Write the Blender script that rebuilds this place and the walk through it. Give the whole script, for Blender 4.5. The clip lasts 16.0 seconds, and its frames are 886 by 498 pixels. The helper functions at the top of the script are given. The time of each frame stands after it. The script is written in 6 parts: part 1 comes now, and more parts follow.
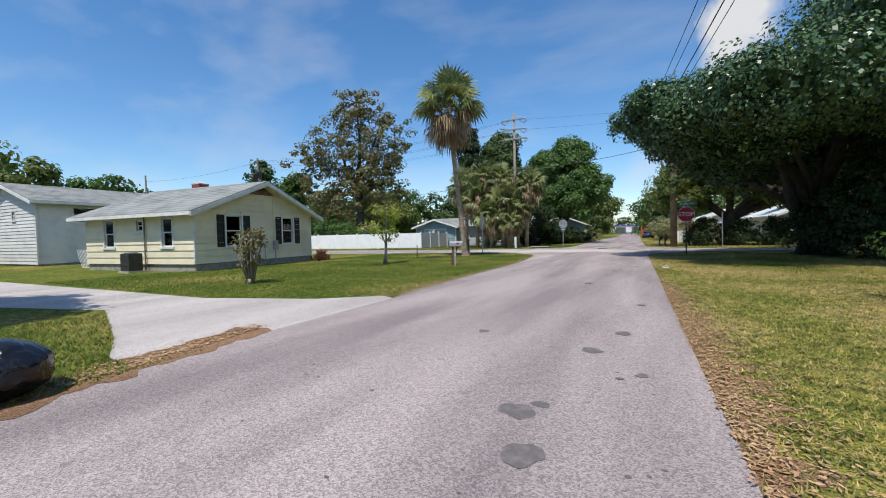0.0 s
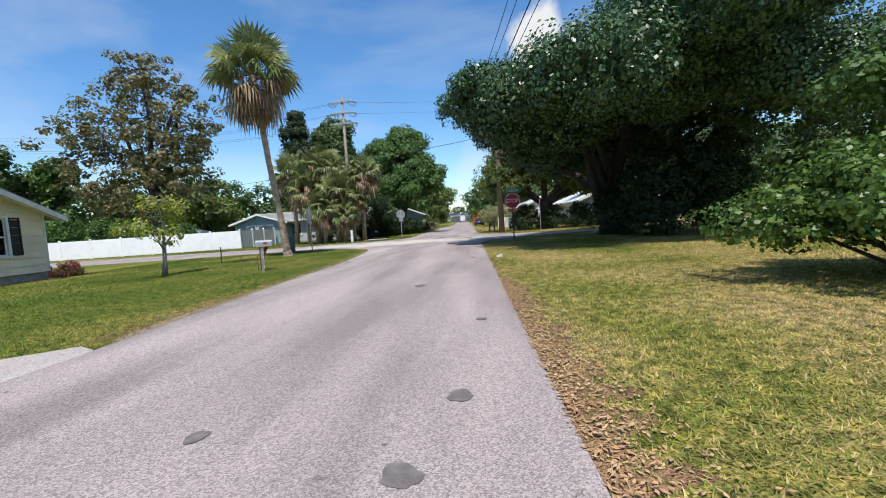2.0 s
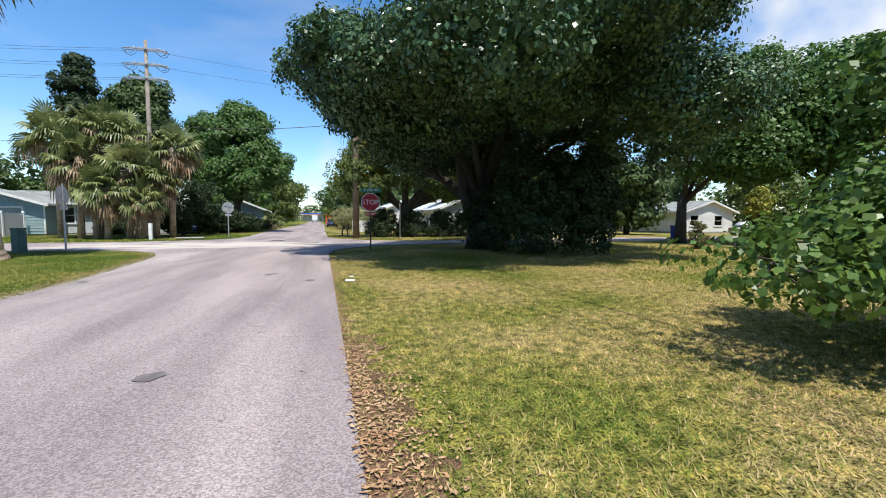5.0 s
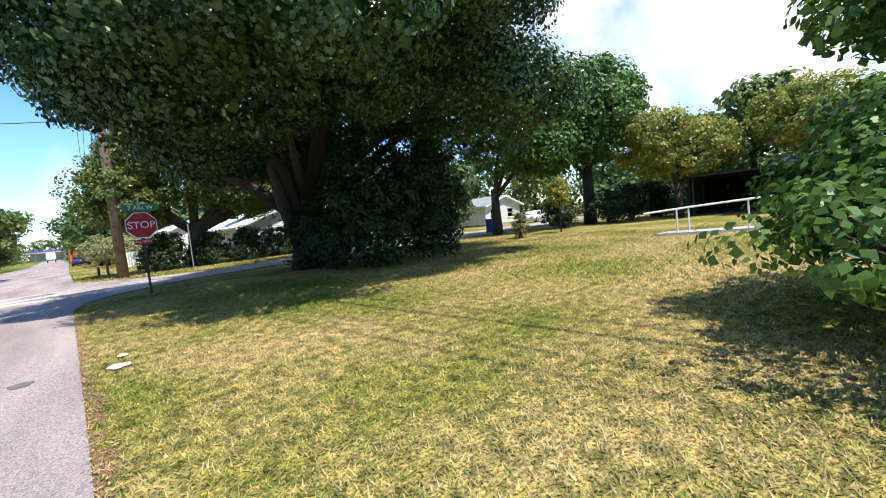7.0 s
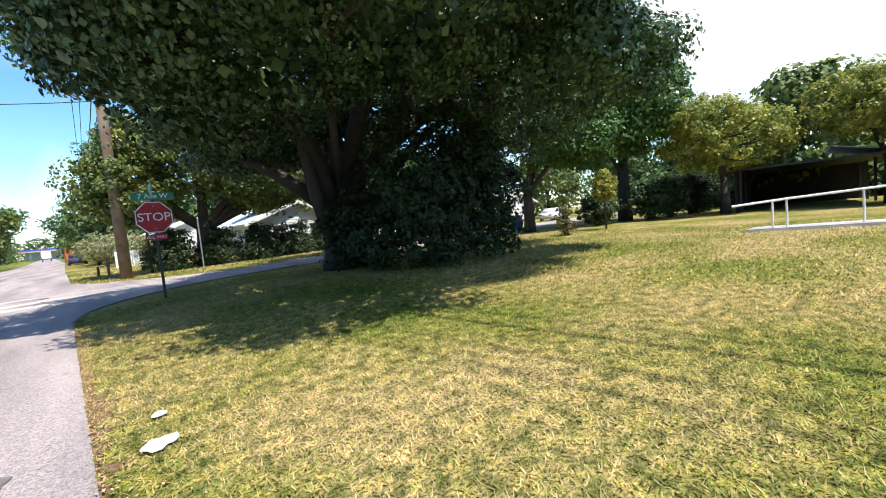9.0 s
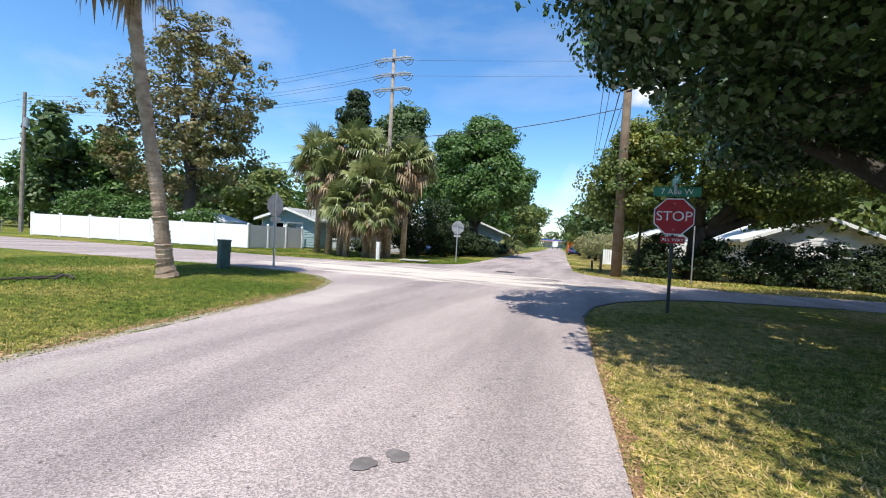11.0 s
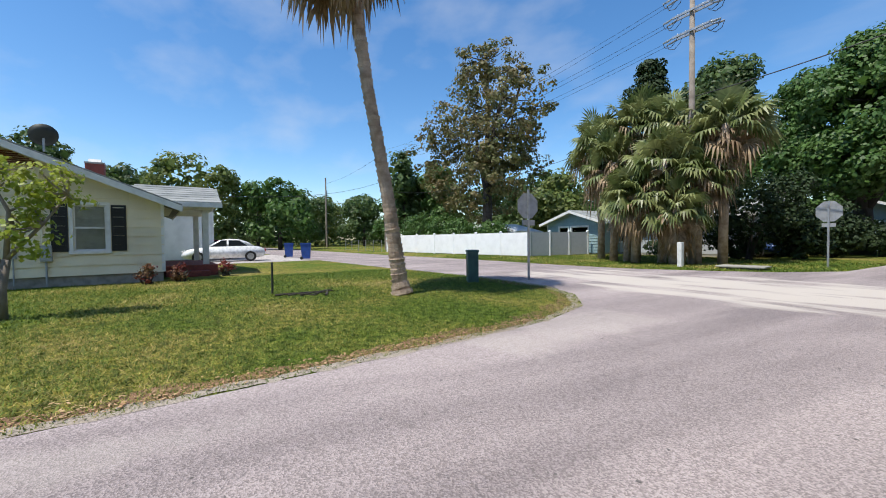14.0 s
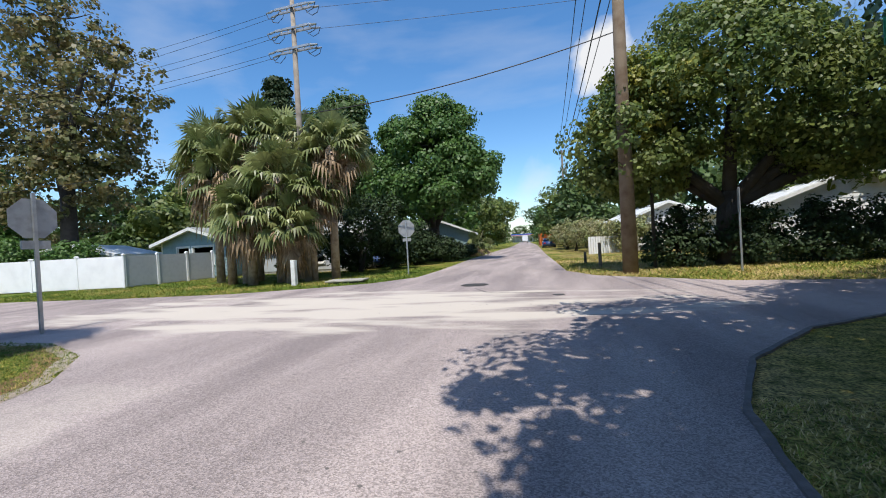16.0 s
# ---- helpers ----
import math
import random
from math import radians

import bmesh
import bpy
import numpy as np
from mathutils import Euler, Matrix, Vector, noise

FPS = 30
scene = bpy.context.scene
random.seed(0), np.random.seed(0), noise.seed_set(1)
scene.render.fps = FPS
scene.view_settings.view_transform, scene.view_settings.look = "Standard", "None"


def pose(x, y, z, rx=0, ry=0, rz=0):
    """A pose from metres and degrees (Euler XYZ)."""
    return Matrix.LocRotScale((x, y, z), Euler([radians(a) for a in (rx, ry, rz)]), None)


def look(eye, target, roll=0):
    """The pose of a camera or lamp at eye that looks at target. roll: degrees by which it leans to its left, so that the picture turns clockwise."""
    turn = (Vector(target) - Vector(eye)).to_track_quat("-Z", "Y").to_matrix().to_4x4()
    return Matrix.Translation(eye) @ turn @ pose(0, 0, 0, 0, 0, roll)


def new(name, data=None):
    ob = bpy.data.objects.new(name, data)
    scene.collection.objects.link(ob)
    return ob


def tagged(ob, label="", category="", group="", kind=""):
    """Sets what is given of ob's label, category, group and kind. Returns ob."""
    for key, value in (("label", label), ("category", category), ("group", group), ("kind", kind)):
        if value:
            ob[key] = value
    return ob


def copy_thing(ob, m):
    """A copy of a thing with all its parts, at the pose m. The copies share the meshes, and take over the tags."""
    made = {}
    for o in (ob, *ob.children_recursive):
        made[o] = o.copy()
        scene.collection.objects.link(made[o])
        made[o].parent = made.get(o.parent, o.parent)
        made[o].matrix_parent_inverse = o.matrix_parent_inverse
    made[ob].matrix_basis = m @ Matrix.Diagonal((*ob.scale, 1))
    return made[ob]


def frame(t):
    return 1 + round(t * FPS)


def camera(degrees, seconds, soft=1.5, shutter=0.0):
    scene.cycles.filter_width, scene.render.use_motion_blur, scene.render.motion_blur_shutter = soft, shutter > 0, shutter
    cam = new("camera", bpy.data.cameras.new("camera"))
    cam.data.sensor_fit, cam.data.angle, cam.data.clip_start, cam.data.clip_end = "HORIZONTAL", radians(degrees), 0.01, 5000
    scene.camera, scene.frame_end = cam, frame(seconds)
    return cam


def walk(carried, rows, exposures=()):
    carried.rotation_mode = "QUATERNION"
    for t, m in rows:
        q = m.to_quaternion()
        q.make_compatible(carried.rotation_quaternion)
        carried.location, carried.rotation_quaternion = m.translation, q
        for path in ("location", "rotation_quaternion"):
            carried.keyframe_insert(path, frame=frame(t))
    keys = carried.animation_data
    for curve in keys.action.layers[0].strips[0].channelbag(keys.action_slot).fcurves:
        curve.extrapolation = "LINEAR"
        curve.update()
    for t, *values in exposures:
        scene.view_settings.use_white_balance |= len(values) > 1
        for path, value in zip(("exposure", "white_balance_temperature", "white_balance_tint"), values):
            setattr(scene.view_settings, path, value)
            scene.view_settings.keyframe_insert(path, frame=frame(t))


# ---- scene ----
cam = camera(95.7, 16.0, 1.0)
PATH = [
    (0, (0.646, 1.811, 1.235), (-0.309, 3.567, 1.17), -1.3),
    (0.5, (0.535, 2.412, 1.223), (-0.349, 4.2, 1.07), -1.7),
    (1, (0.506, 3.1, 1.23), (-0.228, 4.958, 1.128), -3.4),
    (1.5, (0.463, 3.747, 1.218), (-0.057, 5.672, 1.067), -1.1),
    (2, (0.507, 4.35, 1.227), (0.272, 6.332, 1.09), -3.8),
    (2.5, (0.61, 5.007, 1.236), (0.552, 7.001, 1.093), -3.5),
    (3, (0.494, 5.66, 1.256), (0.416, 7.658, 1.209), -6.8),
    (3.5, (0.46, 6.247, 1.261), (0.375, 8.242, 1.152), -3.2),
    (4, (0.513, 6.922, 1.323), (0.453, 8.919, 1.222), -4.4),
    (4.5, (0.592, 7.629, 1.308), (0.774, 9.615, 1.159), -2.5),
    (6.8, (0.769, 10.714, 1.32), (2.002, 12.287, 1.235), -4.4),
    (7, (0.771, 10.985, 1.344), (2.061, 12.506, 1.2), -5.6),
    (7.5, (0.698, 11.64, 1.353), (2.121, 13.035, 1.185), -2.3),
    (8, (0.709, 12.293, 1.331), (2.224, 13.589, 1.178), -5.5),
    (8.5, (0.652, 12.986, 1.324), (2.151, 14.304, 1.2), -2.7),
    (9, (0.608, 13.706, 1.331), (1.907, 15.22, 1.183), -5.5),
    (9.5, (0.469, 14.442, 1.292), (1.399, 16.206, 1.131), -4.0),
    (10, (0.378, 15.161, 1.322), (0.845, 17.097, 1.141), -6.0),
    (10.2, (0.299, 15.421, 1.322), (0.52, 17.407, 1.237), -2.3),
    (12.3, (-0.587, 17.87, 1.252), (-2.065, 19.215, 1.17), -2.0),
    (12.5, (-0.75, 18.107, 1.251), (-2.32, 19.339, 1.129), -0.6),
    (13, (-1.013, 18.656, 1.252), (-2.883, 19.346, 1.095), -0.7),
    (13.4, (-1.126, 19.137, 1.226), (-3.061, 19.634, 1.131), -1.4),
    (13.5, (-1.143, 19.258, 1.23), (-3.066, 19.793, 1.098), -1.0),
    (14, (-1.163, 19.855, 1.261), (-2.912, 20.824, 1.209), -0.7),
    (14.5, (-1.156, 20.576, 1.259), (-2.347, 22.18, 1.188), -1.0),
    (15, (-1.036, 21.247, 1.285), (-1.645, 23.151, 1.239), -1.8),
    (15.5, (-0.999, 21.857, 1.244), (-1.487, 23.796, 1.212), -2.3),
    (16, (-0.943, 22.537, 1.272), (-1.467, 24.467, 1.251), -3.2),
]
EXPOSURES = [(0.0, -0.08), (1.5, 0.08), (3.0, 0.2), (4.7, 0.28), (6.8, 0.68), (8.5, 0.8), (9.3, 0.82), (10.0, 0.85), (10.8, 0.55), (12.3, 0.18), (13.5, 0.12), (16.0, 0.16)]
walk(cam, [(t, look(eye, target, roll)) for t, eye, target, roll in PATH], EXPOSURES)

# ---- light: high southern sun, blue sky with one cumulus and thin cirrus, east whitened ----
SUN_TO = Vector((0.05, -0.43, 0.90)).normalized()
sun_data = bpy.data.lights.new("sun", "SUN")
sun_data.energy, sun_data.angle, sun_data.color = 5.0, radians(0.53), (1.0, 0.95, 0.87)
sun = new("sun", sun_data)
sun.matrix_world = look(SUN_TO * 100, (0, 0, 0))

world = bpy.data.worlds.new("world")
scene.world = world
world.use_nodes = True
wn, wl = world.node_tree.nodes, world.node_tree.links
wn.clear()
sky = wn.new("ShaderNodeTexSky")
sky.sky_type, sky.sun_disc = "NISHITA", False
sky.sun_elevation, sky.sun_rotation = math.asin(SUN_TO.z), math.atan2(SUN_TO.x, SUN_TO.y)
sky.air_density, sky.dust_density, sky.ozone_density = 1.0, 0.4, 3.0
coord = wn.new("ShaderNodeTexCoord")


def wmath(op, a, b=None, clamp=False):
    n = wn.new("ShaderNodeMath")
    n.operation, n.use_clamp = op, clamp
    for i, v in enumerate((a, b)):
        if v is None:
            continue
        if isinstance(v, (int, float)):
            n.inputs[i].default_value = v
        else:
            wl.new(v, n.inputs[i])
    return n.outputs[0]


def white_sky_mask(direction, wide, scale, edge):
    """A white patch, such as a cumulus, round one direction of the sky, with a ragged edge."""
    dot = wn.new("ShaderNodeVectorMath")
    dot.operation = "DISTANCE"
    wl.new(coord.outputs["Generated"], dot.inputs[0])
    dot.inputs[1].default_value = Vector(direction).normalized()
    nz = wn.new("ShaderNodeTexNoise")
    nz.inputs["Scale"].default_value, nz.inputs["Detail"].default_value = scale, 6
    wl.new(coord.outputs["Generated"], nz.inputs["Vector"])
    d = wmath("ADD", dot.outputs["Value"], wmath("MULTIPLY", wmath("SUBTRACT", nz.outputs["Fac"], 0.5), -wide * 2.2))
    return wmath("MULTIPLY", wmath("SUBTRACT", wide, d), 1.0 / edge, True)


cirrus_map = wn.new("ShaderNodeMapping")
cirrus_map.inputs["Scale"].default_value = (1.2, 3.5, 6.0)
cirrus_map.inputs["Rotation"].default_value = (0.2, 0.3, 0.7)
wl.new(coord.outputs["Generated"], cirrus_map.inputs["Vector"])
cirrus = wn.new("ShaderNodeTexNoise")
cirrus.inputs["Scale"].default_value, cirrus.inputs["Detail"].default_value = 1.6, 7
wl.new(cirrus_map.outputs["Vector"], cirrus.inputs["Vector"])
thin = wmath("MULTIPLY", wmath("SUBTRACT", cirrus.outputs["Fac"], 0.47), 0.95, True)
white_patch = wmath("MAXIMUM", white_sky_mask((0.115, 0.88, 0.365), 0.07, 9.0, 0.03), wmath("MULTIPLY", white_sky_mask((-0.03, 0.99, 0.13), 0.06, 14.0, 0.06), 0.4))
# broad white area added in the east, imitating an overexposed sky
white_patch = wmath("MAXIMUM", white_patch, white_sky_mask((0.9, 0.25, 0.36), 0.42, 5.0, 0.25))
cover = wmath("MAXIMUM", thin, white_patch)
deep = wn.new("ShaderNodeHueSaturation")
deep.inputs["Saturation"].default_value, deep.inputs["Value"].default_value = 1.24, 1.5
wl.new(sky.outputs[0], deep.inputs["Color"])
mix = wn.new("ShaderNodeMix")
mix.data_type = "RGBA"
wl.new(cover, mix.inputs["Factor"])
wl.new(deep.outputs[0], mix.inputs["A"])
mix.inputs["B"].default_value = (6.8, 6.9, 7.1, 1)
back = wn.new("ShaderNodeBackground")
back.inputs["Strength"].default_value = 0.115
wl.new(mix.outputs["Result"], back.inputs["Color"])
wout = wn.new("ShaderNodeOutputWorld")
wl.new(back.outputs[0], wout.inputs["Surface"])


# ---- materials ----
def material(name, col, rough=0.7, metal=0.0, vary=0.15, scale=6.0, fine=90.0, bump=0.15, dist=0.01, second=None, second_at=0.55, random_by="", trans=0.0, spec=0.5):
    """A procedural surface: base colour with stains at two scales, a fine bump, and variation from piece to piece."""
    m = bpy.data.materials.new(name)
    m.use_nodes = True
    n, l = m.node_tree.nodes, m.node_tree.links
    p = n["Principled BSDF"]
    p.inputs["Roughness"].default_value, p.inputs["Metallic"].default_value = rough, metal
    p.inputs["Specular IOR Level"].default_value = spec
    tc = n.new("ShaderNodeTexCoord")
    big, small = n.new("ShaderNodeTexNoise"), n.new("ShaderNodeTexNoise")
    big.inputs["Scale"].default_value, big.inputs["Detail"].default_value = scale, 5
    small.inputs["Scale"].default_value, small.inputs["Detail"].default_value = fine, 3
    geo = n.new("ShaderNodeNewGeometry")
    for t in (big, small):
        l.new(geo.outputs["Position"], t.inputs["Vector"])
    ramp = n.new("ShaderNodeValToRGB")
    c2 = second or [c * 0.72 for c in col]
    ramp.color_ramp.elements[0].color, ramp.color_ramp.elements[1].color = (*col, 1), (*c2, 1)
    ramp.color_ramp.elements[0].position, ramp.color_ramp.elements[1].position = second_at - 0.12, second_at + 0.14
    l.new(big.outputs["Fac"], ramp.inputs["Fac"])
    hsv = n.new("ShaderNodeHueSaturation")
    l.new(ramp.outputs["Color"], hsv.inputs["Color"])
    mul = n.new("ShaderNodeMath")
    mul.operation, mul.inputs[1].default_value, mul.inputs[2].default_value = "MULTIPLY_ADD", vary * 2, 1 - vary
    l.new(small.outputs["Fac"], mul.inputs[0])
    last = mul.outputs[0]
    if random_by:
        src = geo.outputs["Random Per Island"] if random_by == "island" else n.new("ShaderNodeObjectInfo").outputs["Random"]
        r = n.new("ShaderNodeMath")
        r.operation, r.inputs[1].default_value, r.inputs[2].default_value = "MULTIPLY_ADD", 0.5 if random_by == "island" else 0.14, 0.75 if random_by == "island" else 0.93
        l.new(src, r.inputs[0])
        both = n.new("ShaderNodeMath")
        both.operation = "MULTIPLY"
        l.new(last, both.inputs[0]), l.new(r.outputs[0], both.inputs[1])
        last = both.outputs[0]
    l.new(last, hsv.inputs["Value"])
    l.new(hsv.outputs["Color"], p.inputs["Base Color"])
    if bump:
        b = n.new("ShaderNodeBump")
        b.inputs["Strength"].default_value, b.inputs["Distance"].default_value = bump, dist
        l.new(small.outputs["Fac"], b.inputs["Height"])
        l.new(b.outputs["Normal"], p.inputs["Normal"])
    if trans:
        tr = n.new("ShaderNodeBsdfTranslucent")
        l.new(hsv.outputs["Color"], tr.inputs["Color"])
        mx = n.new("ShaderNodeMixShader")
        mx.inputs[0].default_value = trans
        l.new(p.outputs[0], mx.inputs[1]), l.new(tr.outputs[0], mx.inputs[2])
        l.new(mx.outputs[0], n["Material Output"].inputs["Surface"])
    return m


def foliage(name, col, second, at=0.5, trans=0.3, rough=0.5):
    return material(name, col, rough, vary=0.1, scale=0.9, fine=8, bump=0, second=second, second_at=at, random_by="island", trans=trans, spec=0.4)


M = dict(
    siding=material("cream_siding", (0.75, 0.68, 0.49), 0.6, vary=0.06, scale=1.5, fine=40, bump=0.1, second=(0.68, 0.61, 0.44), random_by="object"),
    white_siding=material("white_siding", (0.66, 0.66, 0.64), 0.6, vary=0.05, scale=1.5, second=(0.56, 0.56, 0.54), random_by="object"),
    blue_siding=material("pale_blue_siding", (0.45, 0.56, 0.66), 0.6, vary=0.05, second=(0.4, 0.5, 0.6), random_by="object"),
    green_siding=material("grey_green_siding", (0.22, 0.31, 0.32), 0.6, vary=0.06, second=(0.19, 0.27, 0.28), random_by="object"),
    pink_stucco=material("tan_stucco", (0.44, 0.35, 0.29), 0.85, scale=2, second=(0.38, 0.3, 0.25)),
    trim=material("white_trim_paint", (0.72, 0.72, 0.69), 0.5, vary=0.05, scale=4, second=(0.6, 0.6, 0.56)),
    shutter=material("black_shutter_paint", (0.012, 0.013, 0.014), 0.5),
    shingle=material("grey_shingle", (0.27, 0.28, 0.265), 0.9, vary=0.3, scale=1.2, fine=55, second=(0.16, 0.175, 0.165), random_by="object", bump=0.4),
    metal_roof=material("white_metal_roof", (0.7, 0.72, 0.73), 0.45, vary=0.05, second=(0.55, 0.57, 0.58)),
    block=material("grey_block", (0.33, 0.31, 0.27), 0.9, scale=5, second=(0.2, 0.19, 0.16), bump=0.5, random_by="object"),
    brick=material("red_brick", (0.24, 0.06, 0.045), 0.85, scale=7, second=(0.16, 0.045, 0.035), random_by="object"),
    glass=material("window_glass", (0.03, 0.035, 0.04), 0.06, vary=0.02, bump=0),
    # near-black that stands in for the shade inside openings
    dark=material("painted_interior_shade", (0.02, 0.02, 0.02), 0.9),
    blind=material("white_blind", (0.8, 0.8, 0.77), 0.6),
    vinyl=material("white_vinyl", (0.85, 0.85, 0.85), 0.4, vary=0.03, scale=2, second=(0.78, 0.78, 0.78), bump=0.02),
    grey_vinyl=material("grey_vinyl", (0.42, 0.44, 0.46), 0.45, vary=0.03, second=(0.38, 0.4, 0.42), bump=0.02),
    bark=material("oak_bark", (0.06, 0.052, 0.044), 0.95, vary=0.35, scale=4, fine=35, bump=0.9, dist=0.03, second=(0.045, 0.037, 0.03)),
    palm_bark=material("palm_bark", (0.48, 0.37, 0.28), 0.95, vary=0.3, scale=5, fine=40, bump=0.8, dist=0.03, second=(0.28, 0.2, 0.14), random_by="object"),
    pole_wood=material("weathered_pole_wood", (0.28, 0.24, 0.20), 0.9, vary=0.25, scale=3, fine=60, bump=0.5, second=(0.18, 0.15, 0.12)),
    brown_pole=material("brown_pole_wood", (0.20, 0.15, 0.10), 0.9, vary=0.25, scale=3, fine=60, bump=0.5, second=(0.13, 0.085, 0.05)),
    galv=material("galvanised_steel", (0.42, 0.43, 0.44), 0.45, 0.7, vary=0.1),
    sign_back=material("dull_aluminium", (0.33, 0.34, 0.35), 0.55, 0.3, vary=0.08),
    sign_red=material("sign_red", (0.42, 0.006, 0.014), 0.55, vary=0.04),
    sign_white=material("sign_white", (0.8, 0.8, 0.8), 0.4, vary=0.03),
    sign_green=material("sign_green", (0.008, 0.19, 0.10), 0.4, vary=0.04),
    post=material("dark_steel_post", (0.045, 0.05, 0.045), 0.6, 0.3),
    aluminium=material("brushed_aluminium", (0.55, 0.56, 0.57), 0.4, 0.8, vary=0.12),
    mail_grey=material("grey_mailbox_paint", (0.36, 0.38, 0.40), 0.45, 0.3),
    mail_wood=material("red_brown_wood", (0.17, 0.05, 0.03), 0.75, second=(0.10, 0.032, 0.02)),
    utility=material("green_utility_paint", (0.05, 0.11, 0.10), 0.5),
    bag=material("black_bag_plastic", (0.01, 0.01, 0.012), 0.2, vary=0.1, bump=0.7, fine=8, dist=0.05),
    car_white=material("white_car_paint", (0.75, 0.76, 0.77), 0.25, vary=0.02, bump=0),
    car_red=material("dark_red_car_paint", (0.2, 0.01, 0.015), 0.25, vary=0.02, bump=0),
    car_blue=material("blue_car_paint", (0.03, 0.06, 0.16), 0.25, vary=0.02, bump=0),
    rubber=material("tyre_rubber", (0.02, 0.02, 0.02), 0.8),
    bin_blue=material("blue_bin_plastic", (0.015, 0.06, 0.27), 0.5),
    wire=material("black_cable", (0.015, 0.015, 0.015), 0.6, bump=0),
    iron=material("cast_iron", (0.07, 0.065, 0.06), 0.7, 0.4),
    concrete=material("concrete", (0.42, 0.40, 0.37), 0.9, scale=3, second=(0.3, 0.28, 0.26), bump=0.4),
    paper=material("white_paper", (0.8, 0.8, 0.8), 0.8),
    stain=material("dark_tar_stain", (0.12, 0.106, 0.10), 0.85, scale=12, vary=0.25, second=(0.175, 0.155, 0.15), bump=0.5),
    orange=material("orange_paint", (0.7, 0.16, 0.02), 0.5),
    blue_paint=material("blue_paint", (0.02, 0.12, 0.5), 0.5),
    oak_leaf=foliage("oak_leaf", (0.105, 0.16, 0.042), (0.20, 0.235, 0.06), trans=0.42),
    great_oak_leaf=foliage("great_oak_leaf", (0.052, 0.105, 0.038), (0.092, 0.155, 0.062), trans=0.1, rough=0.35),
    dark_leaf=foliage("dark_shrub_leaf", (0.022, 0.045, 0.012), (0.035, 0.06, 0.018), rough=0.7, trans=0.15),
    mid_leaf=foliage("broad_leaf", (0.06, 0.13, 0.025), (0.10, 0.18, 0.04), trans=0.35),
    lime_leaf=foliage("lime_leaf", (0.26, 0.33, 0.04), (0.36, 0.38, 0.06), trans=0.4),
    yellow_leaf=foliage("yellow_green_leaf", (0.16, 0.22, 0.04), (0.38, 0.35, 0.065), trans=0.4),
    pale_leaf=foliage("pale_blossom_leaf", (0.34, 0.31, 0.16), (0.20, 0.24, 0.08)),
    brown_leaf=foliage("brownish_leaf", (0.13, 0.15, 0.05), (0.20, 0.15, 0.06), trans=0.35),
    red_leaf=foliage("reddish_leaf", (0.25, 0.05, 0.04), (0.12, 0.12, 0.03)),
    bush_leaf=foliage("bush_leaf", (0.085, 0.165, 0.03), (0.13, 0.21, 0.042), rough=0.4, trans=0.4),
    far_leaf=foliage("distant_leaf", (0.06, 0.11, 0.03), (0.10, 0.15, 0.045), trans=0.35),
    palm_leaf=foliage("palm_frond_green", (0.125, 0.165, 0.05), (0.27, 0.29, 0.115), rough=0.4),
    palm_dry=foliage("palm_frond_dry", (0.42, 0.31, 0.19), (0.24, 0.16, 0.09), rough=0.7),
)


